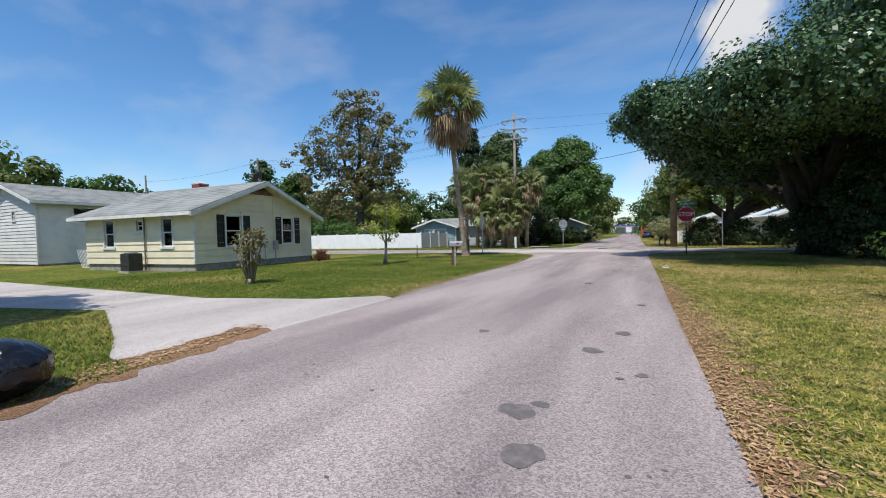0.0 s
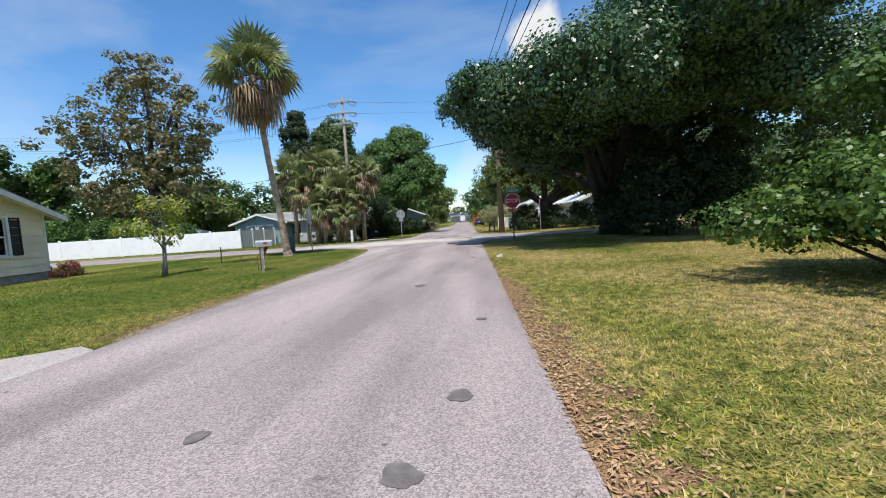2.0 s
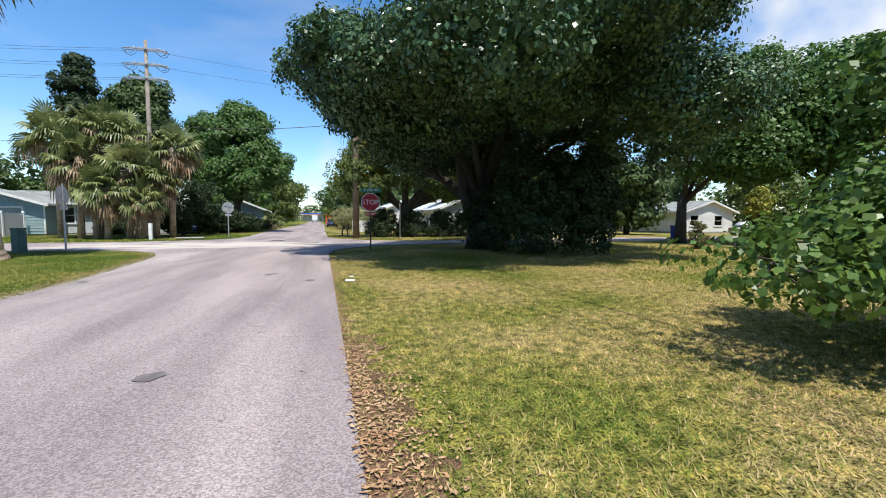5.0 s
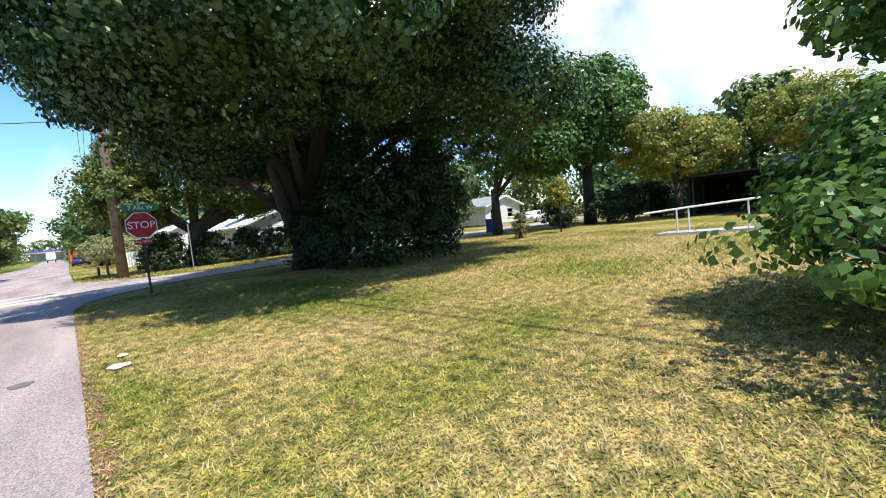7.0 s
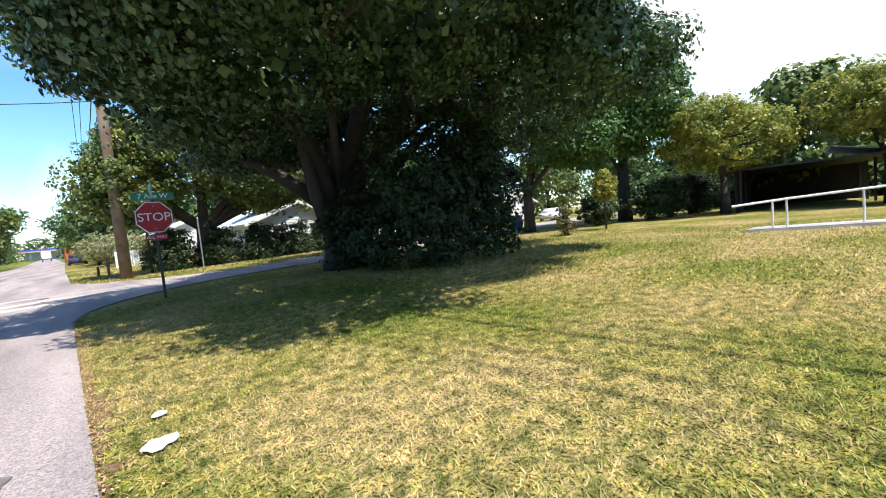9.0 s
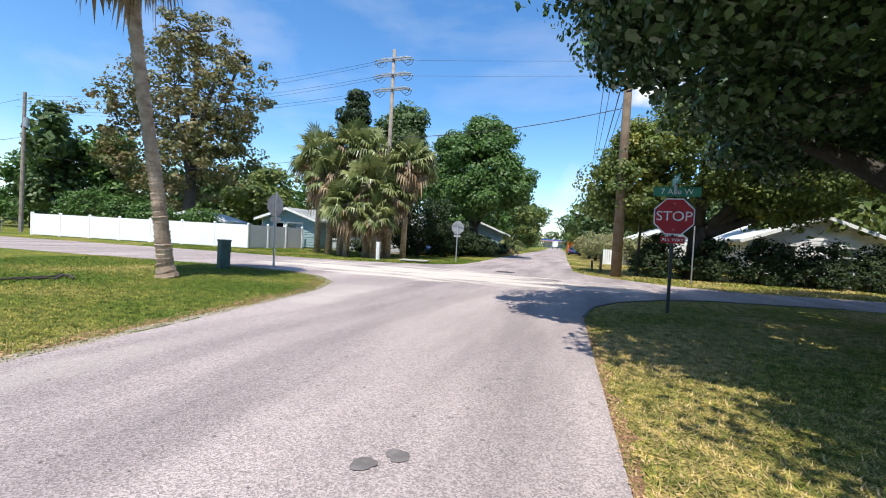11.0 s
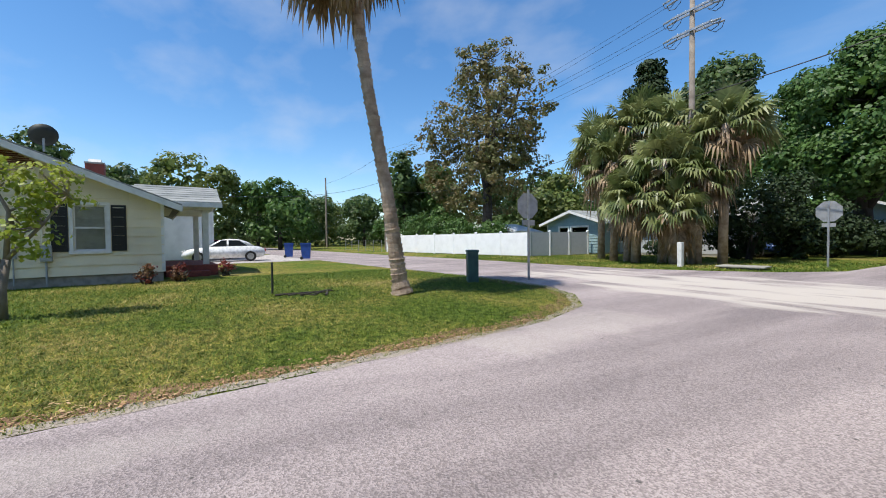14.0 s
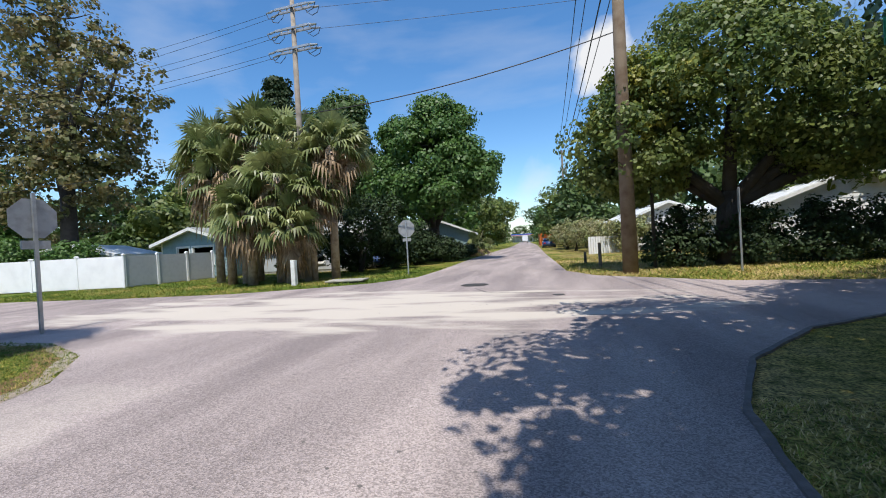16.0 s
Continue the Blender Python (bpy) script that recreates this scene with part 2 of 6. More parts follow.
def ground_material():
    """Mown lawn, thinning to straw and bare sandy soil in patches and along the road's edge."""
    m = bpy.data.materials.new("lawn_soil")
    m.use_nodes = True
    n, l = m.node_tree.nodes, m.node_tree.links
    p = n["Principled BSDF"]
    p.inputs["Roughness"].default_value = 0.95
    p.inputs["Specular IOR Level"].default_value = 0.1
    geo = n.new("ShaderNodeNewGeometry")

    def nz(s, d=5):
        t = n.new("ShaderNodeTexNoise")
        t.inputs["Scale"].default_value, t.inputs["Detail"].default_value = s, d
        l.new(geo.outputs["Position"], t.inputs["Vector"])
        return t.outputs["Fac"]

    def rmp(f, stops):
        r = n.new("ShaderNodeValToRGB")
        el = r.color_ramp.elements
        while len(el) < len(stops):
            el.new(0.5)
        for e, (pos, c) in zip(el, stops):
            e.position, e.color = pos, (*c, 1)
        l.new(f, r.inputs["Fac"])
        return r.outputs["Color"]

    sep = n.new("ShaderNodeSeparateXYZ")
    l.new(geo.outputs["Position"], sep.inputs[0])
    side = n.new("ShaderNodeMapRange")
    side.inputs["From Min"].default_value, side.inputs["From Max"].default_value = -5, 0
    side.inputs["To Min"].default_value, side.inputs["To Max"].default_value = -0.08, 0.06
    l.new(sep.outputs["X"], side.inputs["Value"])
    dry = n.new("ShaderNodeMath")
    l.new(nz(0.35), dry.inputs[0]), l.new(side.outputs["Result"], dry.inputs[1])
    patch = rmp(dry.outputs[0], [(0.36, (0.11, 0.155, 0.025)), (0.50, (0.195, 0.188, 0.045)), (0.66, (0.32, 0.255, 0.11))])
    # coarse and fine noise paint the shadows among the blades into the colour
    tuft = rmp(nz(7, 6), [(0.34, (0.45, 0.52, 0.4)), (0.5, (1, 1, 1)), (0.66, (1.5, 1.36, 1.2))])
    fine = rmp(nz(34, 5), [(0.34, (0.3, 0.3, 0.28)), (0.5, (0.9, 0.9, 0.9)), (0.68, (1.7, 1.6, 1.4))])
    gm = n.new("ShaderNodeMix")
    gm.data_type, gm.blend_type = "RGBA", "MULTIPLY"
    gm.inputs["Factor"].default_value = 1
    l.new(tuft, gm.inputs["A"]), l.new(fine, gm.inputs["B"])
    blade_shade = gm.outputs["Result"]
    mx = n.new("ShaderNodeMix")
    mx.data_type, mx.blend_type = "RGBA", "MULTIPLY"
    mx.inputs["Factor"].default_value = 1
    l.new(patch, mx.inputs["A"]), l.new(blade_shade, mx.inputs["B"])
    l.new(mx.outputs["Result"], p.inputs["Base Color"])
    b = n.new("ShaderNodeBump")
    b.inputs["Strength"].default_value, b.inputs["Distance"].default_value = 0.9, 0.04
    l.new(nz(45, 3), b.inputs["Height"])
    l.new(b.outputs["Normal"], p.inputs["Normal"])
    return m


def asphalt_material(name, light, dark, speck, sand=()):
    m = bpy.data.materials.new(name)
    m.use_nodes = True
    n, l = m.node_tree.nodes, m.node_tree.links
    p = n["Principled BSDF"]
    p.inputs["Roughness"].default_value = 0.9
    p.inputs["Specular IOR Level"].default_value = 0.25
    geo = n.new("ShaderNodeNewGeometry")
    mp = n.new("ShaderNodeMapping")
    mp.inputs["Scale"].default_value = (1.0, 0.16, 1.0)
    mp.inputs["Rotation"].default_value = (0, 0, radians(-3))
    l.new(geo.outputs["Position"], mp.inputs["Vector"])

    def nz(s, d, vec):
        t = n.new("ShaderNodeTexNoise")
        t.inputs["Scale"].default_value, t.inputs["Detail"].default_value = s, d
        l.new(vec, t.inputs["Vector"])
        return t.outputs["Fac"]

    streak = n.new("ShaderNodeValToRGB")
    streak.color_ramp.elements[0].position, streak.color_ramp.elements[1].position = 0.38, 0.62
    streak.color_ramp.elements[0].color, streak.color_ramp.elements[1].color = (*dark, 1), (*light, 1)
    l.new(nz(0.9, 6, mp.outputs["Vector"]), streak.inputs["Fac"])
    vor = n.new("ShaderNodeTexVoronoi")
    vor.inputs["Scale"].default_value = 105
    l.new(geo.outputs["Position"], vor.inputs["Vector"])
    sp = n.new("ShaderNodeValToRGB")
    sp.color_ramp.elements[0].position, sp.color_ramp.elements[1].position = 0.1, 0.9
    sp.color_ramp.elements[0].color, sp.color_ramp.elements[1].color = (1 - speck, 1 - speck, 1 - speck, 1), (1 + speck, 1 + speck, 1 + speck, 1)
    sep = n.new("ShaderNodeSeparateColor")
    l.new(vor.outputs["Color"], sep.inputs[0])
    l.new(sep.outputs[0], sp.inputs["Fac"])
    mx = n.new("ShaderNodeMix")
    mx.data_type, mx.blend_type = "RGBA", "MULTIPLY"
    mx.inputs["Factor"].default_value = 1
    l.new(streak.outputs["Color"], mx.inputs["A"]), l.new(sp.outputs["Color"], mx.inputs["B"])
    pit = n.new("ShaderNodeValToRGB")
    pit.color_ramp.elements[0].position, pit.color_ramp.elements[1].position = 0.25, 0.33
    pit.color_ramp.elements[0].color, pit.color_ramp.elements[1].color = (0.45, 0.43, 0.42, 1), (1, 1, 1, 1)
    l.new(nz(9, 3, geo.outputs["Position"]), pit.inputs["Fac"])
    mx2 = n.new("ShaderNodeMix")
    mx2.data_type, mx2.blend_type = "RGBA", "MULTIPLY"
    mx2.inputs["Factor"].default_value = 0.6
    l.new(mx.outputs["Result"], mx2.inputs["A"]), l.new(pit.outputs["Color"], mx2.inputs["B"])
    result = mx2.outputs["Result"]
    for centre, reach, stretch, amount in sand:
        mp2 = n.new("ShaderNodeMapping")
        mp2.inputs["Scale"].default_value = stretch
        mp2.inputs["Location"].default_value = [-c * s for c, s in zip(centre, stretch)]
        l.new(geo.outputs["Position"], mp2.inputs["Vector"])
        ln = n.new("ShaderNodeVectorMath")
        ln.operation = "LENGTH"
        l.new(mp2.outputs["Vector"], ln.inputs[0])
        mr = n.new("ShaderNodeMapRange")
        mr.inputs["From Min"].default_value, mr.inputs["From Max"].default_value = reach, reach * 0.3
        mr.inputs["To Min"].default_value, mr.inputs["To Max"].default_value = -0.35, 0.16
        l.new(ln.outputs["Value"], mr.inputs["Value"])
        mp3 = n.new("ShaderNodeMapping")
        mp3.inputs["Scale"].default_value = (0.35, 1.3, 1)
        l.new(geo.outputs["Position"], mp3.inputs["Vector"])
        ad = n.new("ShaderNodeMath")
        l.new(nz(1.1, 8, mp3.outputs["Vector"]), ad.inputs[0]), l.new(mr.outputs["Result"], ad.inputs[1])
        rr = n.new("ShaderNodeMapRange")
        rr.inputs["From Min"].default_value, rr.inputs["From Max"].default_value = 0.48, 0.64
        rr.inputs["To Max"].default_value = amount
        l.new(ad.outputs[0], rr.inputs["Value"])
        mx3 = n.new("ShaderNodeMix")
        mx3.data_type = "RGBA"
        mx3.inputs["B"].default_value = (0.52, 0.47, 0.41, 1)
        l.new(rr.outputs["Result"], mx3.inputs["Factor"]), l.new(result, mx3.inputs["A"])
        result = mx3.outputs["Result"]
    l.new(result, p.inputs["Base Color"])
    b = n.new("ShaderNodeBump")
    b.inputs["Strength"].default_value, b.inputs["Distance"].default_value = 0.5, 0.008
    l.new(vor.outputs["Distance"], b.inputs["Height"])
    l.new(b.outputs["Normal"], p.inputs["Normal"])
    return m


M["lawn"] = ground_material()
M["asphalt"] = asphalt_material("worn_asphalt", (0.36, 0.305, 0.29), (0.225, 0.19, 0.185), 0.33, [((-6, 30.6, 0), 1.0, (0.08, 0.20, 0.0), 0.9), ((-5.2, 24.0, 0), 1.0, (0.6, 0.3, 0.0), 0.25), ((-4.2, 16.0, 0), 1.0, (1.6, 0.1, 0.0), 0.2)])
M["sandy"] = asphalt_material("sandy_gravel", (0.36, 0.31, 0.25), (0.24, 0.19, 0.14), 0.25)
M["drive"] = asphalt_material("pale_gravel_drive", (0.47, 0.43, 0.40), (0.37, 0.335, 0.31), 0.3)
M["dirt"] = asphalt_material("brown_litter_soil", (0.24, 0.14, 0.075), (0.13, 0.075, 0.042), 0.5)


# ---- mesh helpers ----
from mathutils.geometry import tessellate_polygon


def mesh_object(name, bm, mat, parent=None, label="", m=None, smooth=False):
    me = bpy.data.meshes.new(name)
    bmesh.ops.recalc_face_normals(bm, faces=bm.faces)
    if smooth:
        for f in bm.faces:
            f.smooth = True
    bm.to_mesh(me)
    bm.free()
    me.materials.append(mat)
    ob = new(name, me)
    if parent:
        ob.parent = parent
    if m is not None:
        ob.matrix_local = m
    if label:
        ob["label"] = label
    return ob


def part(name, bm, mat, parent, label="", m=None, smooth=False):
    return mesh_object(name, bm, mat, parent, label, m, smooth)


def thing(name, label, category, m=None, group="", kind=""):
    ob = new(name)
    ob.empty_display_size = 0.1
    if m is not None:
        ob.matrix_world = m
    return tagged(ob, label, category, group, kind)


def add_box(bm, lo, hi):
    v = [bm.verts.new((x, y, z)) for x in (lo[0], hi[0]) for y in (lo[1], hi[1]) for z in (lo[2], hi[2])]
    for f in ((0, 1, 3, 2), (4, 6, 7, 5), (0, 4, 5, 1), (2, 3, 7, 6), (0, 2, 6, 4), (1, 5, 7, 3)):
        bm.faces.new([v[i] for i in f])
    return bm


def box(lo, hi, bevel=0.0):
    bm = add_box(bmesh.new(), lo, hi)
    if bevel:
        bmesh.ops.bevel(bm, geom=bm.edges[:], offset=bevel, segments=2, affect="EDGES", profile=0.6)
    return bm


def prism(points, axis, a, b):
    """A polygon of two coordinates drawn out along an axis from a to b."""
    bm = bmesh.new()

    def at(p, d):
        return {"x": (d, p[0], p[1]), "y": (p[0], d, p[1]), "z": (p[0], p[1], d)}[axis]

    r0, r1 = ([bm.verts.new(at(p, d)) for p in points] for d in (a, b))
    bm.faces.new(r0), bm.faces.new(r1[::-1])
    for i in range(len(points)):
        j = (i + 1) % len(points)
        bm.faces.new((r0[i], r0[j], r1[j], r1[i]))
    return bm


def tube(points, radii, sides=8, bm=None):
    """A tapered round limb along a line of points."""
    bm = bm or bmesh.new()
    points = [Vector(p) for p in points]
    rings = []
    for i, p in enumerate(points):
        d = (points[min(i + 1, len(points) - 1)] - points[max(i - 1, 0)]).normalized()
        a = d.orthogonal().normalized() if abs(d.z) < 0.9 else Vector((1, 0, 0)).cross(d).normalized()
        b = d.cross(a)
        r = radii[i] if isinstance(radii, (list, tuple)) else radii
        rings.append([bm.verts.new(p + (a * math.cos(t) + b * math.sin(t)) * r) for t in (math.tau * k / sides for k in range(sides))])
    for r0, r1 in zip(rings, rings[1:]):
        for k in range(sides):
            bm.faces.new((r0[k], r0[(k + 1) % sides], r1[(k + 1) % sides], r1[k]))
    bm.faces.new(rings[0][::-1]), bm.faces.new(rings[-1])
    return bm


def fast_mesh(name, co, per, mat, parent=None, label=""):
    """A mesh of loose polygons with `per` corners each, from an array of corners."""
    me = bpy.data.meshes.new(name)
    co = np.asarray(co, dtype=np.float32).reshape(-1, 3)
    n = len(co) // per
    me.vertices.add(len(co))
    me.vertices.foreach_set("co", co.ravel())
    me.loops.add(n * per)
    me.loops.foreach_set("vertex_index", np.arange(n * per, dtype=np.int32))
    me.polygons.add(n)
    me.polygons.foreach_set("loop_start", np.arange(0, n * per, per, dtype=np.int32))
    me.update(calc_edges=True)
    me.materials.append(mat)
    ob = new(name, me)
    if parent:
        ob.parent = parent
    if label:
        ob["label"] = label
    return ob


# ---- plants ----
def leaf_quads(rng, centres, size, flat=0.4, normals=None):
    """Small bent leaves (rhombs folded along the rib) at the centres, facing the normals."""
    n = len(centres)
    up = rng.normal(size=(n, 3)) + np.array((0, 0, 1.15)) if normals is None else normals
    a = np.cross(up, rng.normal(size=(n, 3)))
    a /= np.linalg.norm(a, axis=1, keepdims=True) + 1e-9
    b = np.cross(up, a)
    b /= np.linalg.norm(b, axis=1, keepdims=True) + 1e-9
    s = size * rng.uniform(0.6, 1.35, size=(n, 1))
    tip, side = a * s, b * s * flat
    drop = np.array((0, 0, -0.15)) * s
    return np.stack([centres - tip * 0.5, centres - side, centres + tip * 0.5 + drop, centres + side], axis=1)


def unit(rng, n):
    d = rng.normal(size=(n, 3))
    return d / np.linalg.norm(d, axis=1, keepdims=True)


def crown_points(rng, lobes, clumps, leaves, spread, inner=0.55):
    """Leaf places and facings: tufts on the outside of the lobes, leaves on the skin of each tuft."""
    lobes = np.array(lobes, dtype=float)
    weight = (lobes[:, 3] * lobes[:, 4] * lobes[:, 5]) ** (2 / 3)
    many = clumps * 3
    pick = rng.choice(len(lobes), size=many, p=weight / weight.sum())
    d = unit(rng, many)
    r = inner + (1.0 - inner) * rng.uniform(size=(many, 1)) ** 0.6
    reach = np.maximum(lobes[pick, 3:6] - (0.55 * spread if inner > 0.45 else 0.0), 0.3 * lobes[pick, 3:6])
    c = lobes[pick, :3] + d * r * reach
    if inner > 0.45:
        # tufts buried deep in another lobe would never be seen
        depth = np.linalg.norm((c[:, None, :] - lobes[None, :, :3]) / lobes[None, :, 3:6], axis=2).min(axis=1)
        keep = depth > 0.55
        c, d = c[keep], d[keep]
    c, d = c[:clumps], d[:clumps]
    k = len(c)
    size = spread * rng.uniform(0.55, 1.35, size=(k, 1))
    e = unit(rng, k * leaves).reshape(k, leaves, 3)
    off = e * np.array((1, 1, 0.7)) * size[:, None, :] * (0.45 + 0.55 * rng.uniform(size=(k, leaves, 1)) ** 0.5)
    pts = (c[:, None, :] + off).reshape(-1, 3)
    nrm = (e * 0.9 + d[:, None, :] * 0.5 + np.array((0, 0, 0.45)) + rng.normal(size=(k, leaves, 3)) * 0.5).reshape(-1, 3)
    return pts, nrm, c


def light_blocking_leaves(rng, lobes, count, size):
    """Larger sprays added inside a crown to block light and close see-through gaps."""
    lobes = np.array(lobes, dtype=float)
    pick = rng.choice(len(lobes), size=count)
    p = lobes[pick, :3] + unit(rng, count) * lobes[pick, 3:6] * 0.78 * rng.uniform(size=(count, 1)) ** 0.4
    return leaf_quads(rng, p[p[:, 2] > 0.3], size, 0.5)


def tree(name, label, category, base, trunk, limbs, lobes, clumps, leaves, spread, leaf, leaf_mat, bark="bark", seed=1, inner=0.55, sprays=14, group=""):
    """base: ground point; trunk: [(dx, dy, z, radius)]; limbs: lists like trunk; lobes: ellipsoids of the crown, in world metres relative to the base."""
    rng = np.random.default_rng(seed)
    ob = thing(name, label, category, Matrix.Translation(base), group)
    part("trunk", tube([p[:3] for p in trunk], [p[3] for p in trunk], 12), M[bark], ob, smooth=True)
    for lb in limbs:
        part("limb", tube([p[:3] for p in lb], [p[3] for p in lb], 8), M[bark], ob, smooth=True)
    pts, nrm, cl = crown_points(rng, lobes, clumps, leaves, spread, inner)
    nrm, pts = nrm[pts[:, 2] > 0.05], pts[pts[:, 2] > 0.05]
    # thin branches from the nearest limb end towards the clumps
    ends = [Vector(q[:3]) for lb in limbs for q in lb[1:]] or [Vector(trunk[-1][:3])]
    for lb in limbs:
        ends += [(Vector(a[:3]) + Vector(b[:3])) / 2 for a, b in zip(lb[1:], lb[2:])]
    bm = bmesh.new()
    for c in cl[:: max(1, len(cl) // sprays)]:
        c = Vector(c)
        e = min(ends, key=lambda q: (q - c).length)
        if (c - e).length > 4.5:
            continue
        mid = (e + c) / 2 + Vector((0, 0, -0.06 * (c - e).length))
        tube([e, mid, c], [min(0.07, trunk[-1][3] * 0.4), min(0.045, trunk[-1][3] * 0.25), 0.012], 5, bm)
    if bm.verts:
        part("branching", bm, M[bark], ob)["kind"] = "stuff"
    else:
        bm.free()
    quads = leaf_quads(rng, pts, leaf, normals=nrm)
    # oversized filler leaves keep sun and sky from passing through the crown
    if inner > 0.45:
        quads = np.concatenate([quads, light_blocking_leaves(rng, lobes, len(pts) // 14, leaf * 1.8)])
    fast_mesh("crown", quads, 4, M[leaf_mat], ob)
    return ob


def fan_frond(rng, base, direction, length, droop, segs=20, width=0.044):
    """One costapalmate fan: a stalk and a spread of narrow folded leaflets. Returns leaflet triangles and the stalk's line."""
    d = Vector(direction).normalized()
    side = d.cross(Vector((0, 0, 1)))
    side = side.normalized() if side.length > 0.05 else Vector((1, 0, 0))
    turn = rng.uniform(-1.1, 1.1)
    side = (side * math.cos(turn) + side.cross(d).normalized() * math.sin(turn)).normalized()
    upv = side.cross(d).normalized()
    stalk = [Vector(base), Vector(base) + d * length * 0.28 + Vector((0, 0, 0.03)), Vector(base) + d * length * 0.5 - Vector((0, 0, droop * length * 0.12))]
    hub = stalk[-1]
    out = []
    for k in range(segs):
        a = (k / (segs - 1) - 0.5) * radians(250)
        v = (d * math.cos(a) + side * math.sin(a)).normalized()
        ln = length * (0.36 + 0.13 * math.cos(a)) * rng.uniform(0.85, 1.1)
        mid = hub + v * ln * 0.55 + upv * 0.05 * ln - Vector((0, 0, droop * ln * 0.18))
        tip = hub + v * ln * (0.98 - 0.25 * min(1, droop)) - Vector((0, 0, droop * ln * rng.uniform(0.4, 0.85)))
        w = (v.cross(upv)).normalized() * width * (0.6 + length * 0.35)
        out += [hub, mid - w, mid + w, mid - w, tip, mid + w]
    return out, stalk


def palm_crown(rng, ob, centre, radius, green, dry, droop=0.28, skirt=False):
    g, bm = [], bmesh.new()
    for i in range(green):
        az, el = i * 2.39996 + rng.uniform(-0.2, 0.2), math.asin(rng.uniform(0.0 if skirt else -0.4, 0.98))
        d = (math.cos(az) * math.cos(el), math.sin(az) * math.cos(el), math.sin(el))
        t, st = fan_frond(rng, centre, d, radius * rng.uniform(0.85, 1.08), droop + 0.5 * (1 - max(el, 0)))
        g += t
        tube(st, [0.03, 0.02, 0.012], 4, bm)
    fast_mesh("fronds", [v[:] for v in g], 3, M["palm_leaf"], ob)
    part("stalk", bm, M["palm_leaf"], ob)
    g = []
    for i in range(dry):
        az, el = i * 2.39996 + rng.uniform(-0.6, 0.6), rng.uniform(-1.3, 0.15)
        d = (math.cos(az) * math.cos(el), math.sin(az) * math.cos(el), math.sin(el))
        low = Vector(centre) - Vector((0, 0, rng.uniform(0.0, 0.5)))
        if skirt:
            el = rng.uniform(-1.4, 0.25)
            d = (math.cos(az) * math.cos(el), math.sin(az) * math.cos(el), math.sin(el))
        t, st = fan_frond(rng, low, d, radius * (rng.uniform(0.45, 0.8) if skirt else rng.uniform(0.45, 0.95)), rng.uniform(0.9, 1.4), 16, 0.04)
        g += t
    if g:
        fast_mesh("dead_fronds", [v[:] for v in g], 3, M["palm_dry"], ob, "dry brown hanging fronds")


def sabal_palm(label, base, line, radius, green, dry, seed, rings=True, group="", droop=0.28):
    """line: [(dx, dy, z, r)] of the trunk; the crown sits on its end."""
    rng = np.random.default_rng(seed)
    ob = thing("palm_tree", label, "palm tree", Matrix.Translation(base), group)
    part("trunk", tube([p[:3] for p in line], [p[3] for p in line], 14), M["palm_bark"], ob, smooth=True)
    if rings:
        for a, b in zip(line, line[1:]):
            n = max(2, int((b[2] - a[2]) / 0.11))
            for k in range(n):
                f = k / n
                p = [a[i] + (b[i] - a[i]) * f for i in range(4)]
                q = [a[i] + (b[i] - a[i]) * min(1, f + 0.7 / n) for i in range(4)]
                j = rng.uniform(-0.012, 0.012, 2)
                part("leaf_scar", tube([p[:3], (q[0] + j[0], q[1] + j[1], q[2])], [p[3] * 1.03 + 0.004, q[3] * 1.03 + rng.uniform(0.012, 0.03)], 12), M["palm_bark"], ob)
    palm_crown(rng, ob, line[-1][:3], radius, green, dry, droop, rings)
    return ob


# ---- ground, roads ----
def flat(name, pts, z, mat, parent=None, label="", kind="structure", thick=0.0):
    me = bpy.data.meshes.new(name)
    co = [Vector((x, y, z)) for x, y in pts]
    tris = []
    for a, b, c in tessellate_polygon([co]):
        up = (co[b] - co[a]).cross(co[c] - co[a]).z > 0
        tris.append((a, b, c) if up else (a, c, b))
    me.from_pydata(co, [], tris)
    me.update()
    me.materials.append(mat)
    ob = new(name, me)
    if parent:
        ob.parent = parent
    if label:
        ob["label"] = label
    if kind:
        ob["kind"] = kind
    return ob


def blob(cx, cy, rx, ry, seed, n=26, rough=0.25, turn=0.0):
    """An irregular rounded outline."""
    rng = np.random.default_rng(seed)
    ph = rng.uniform(0, 6.28, 4)
    out = []
    for k in range(n):
        a = math.tau * k / n
        r = 1 + rough * (0.5 * math.sin(2 * a + ph[0]) + 0.35 * math.sin(3 * a + ph[1]) + 0.3 * math.sin(5 * a + ph[2]) + 0.25 * math.sin(9 * a + ph[3]))
        x, y = rx * r * math.cos(a), ry * r * math.sin(a)
        out.append((cx + x * math.cos(turn) - y * math.sin(turn), cy + x * math.sin(turn) + y * math.cos(turn)))
    return out


def ribbon(line, wl_, wr_, seed, step=0.25, rough=0.5):
    """The outline of a strip along a line, with ragged sides."""
    rng = np.random.default_rng(seed)
    line = [Vector((*p, 0)) for p in line]
    left, right, w = [], [], 0.5
    for a, b in zip(line, line[1:]):
        n = max(1, int((b - a).length / step))
        d = (b - a).normalized()
        nrm = Vector((-d.y, d.x, 0))
        for k in range(n):
            p = a.lerp(b, k / n)
            w = 0.6 * w + 0.4 * rng.uniform()
            left.append((p + nrm * wl_ * (1 - rough + 2 * rough * w)).xy[:])
            right.append((p - nrm * wr_ * (1 - rough + 2 * rough * rng.uniform())).xy[:])
    return left + right[::-1]


RIGHT_EDGE = [(2.2, -25), (1.3, -4), (1.05, 4.2), (0.8, 9.2), (0.5, 15.7), (0.2, 22), (0.1, 24.3)]
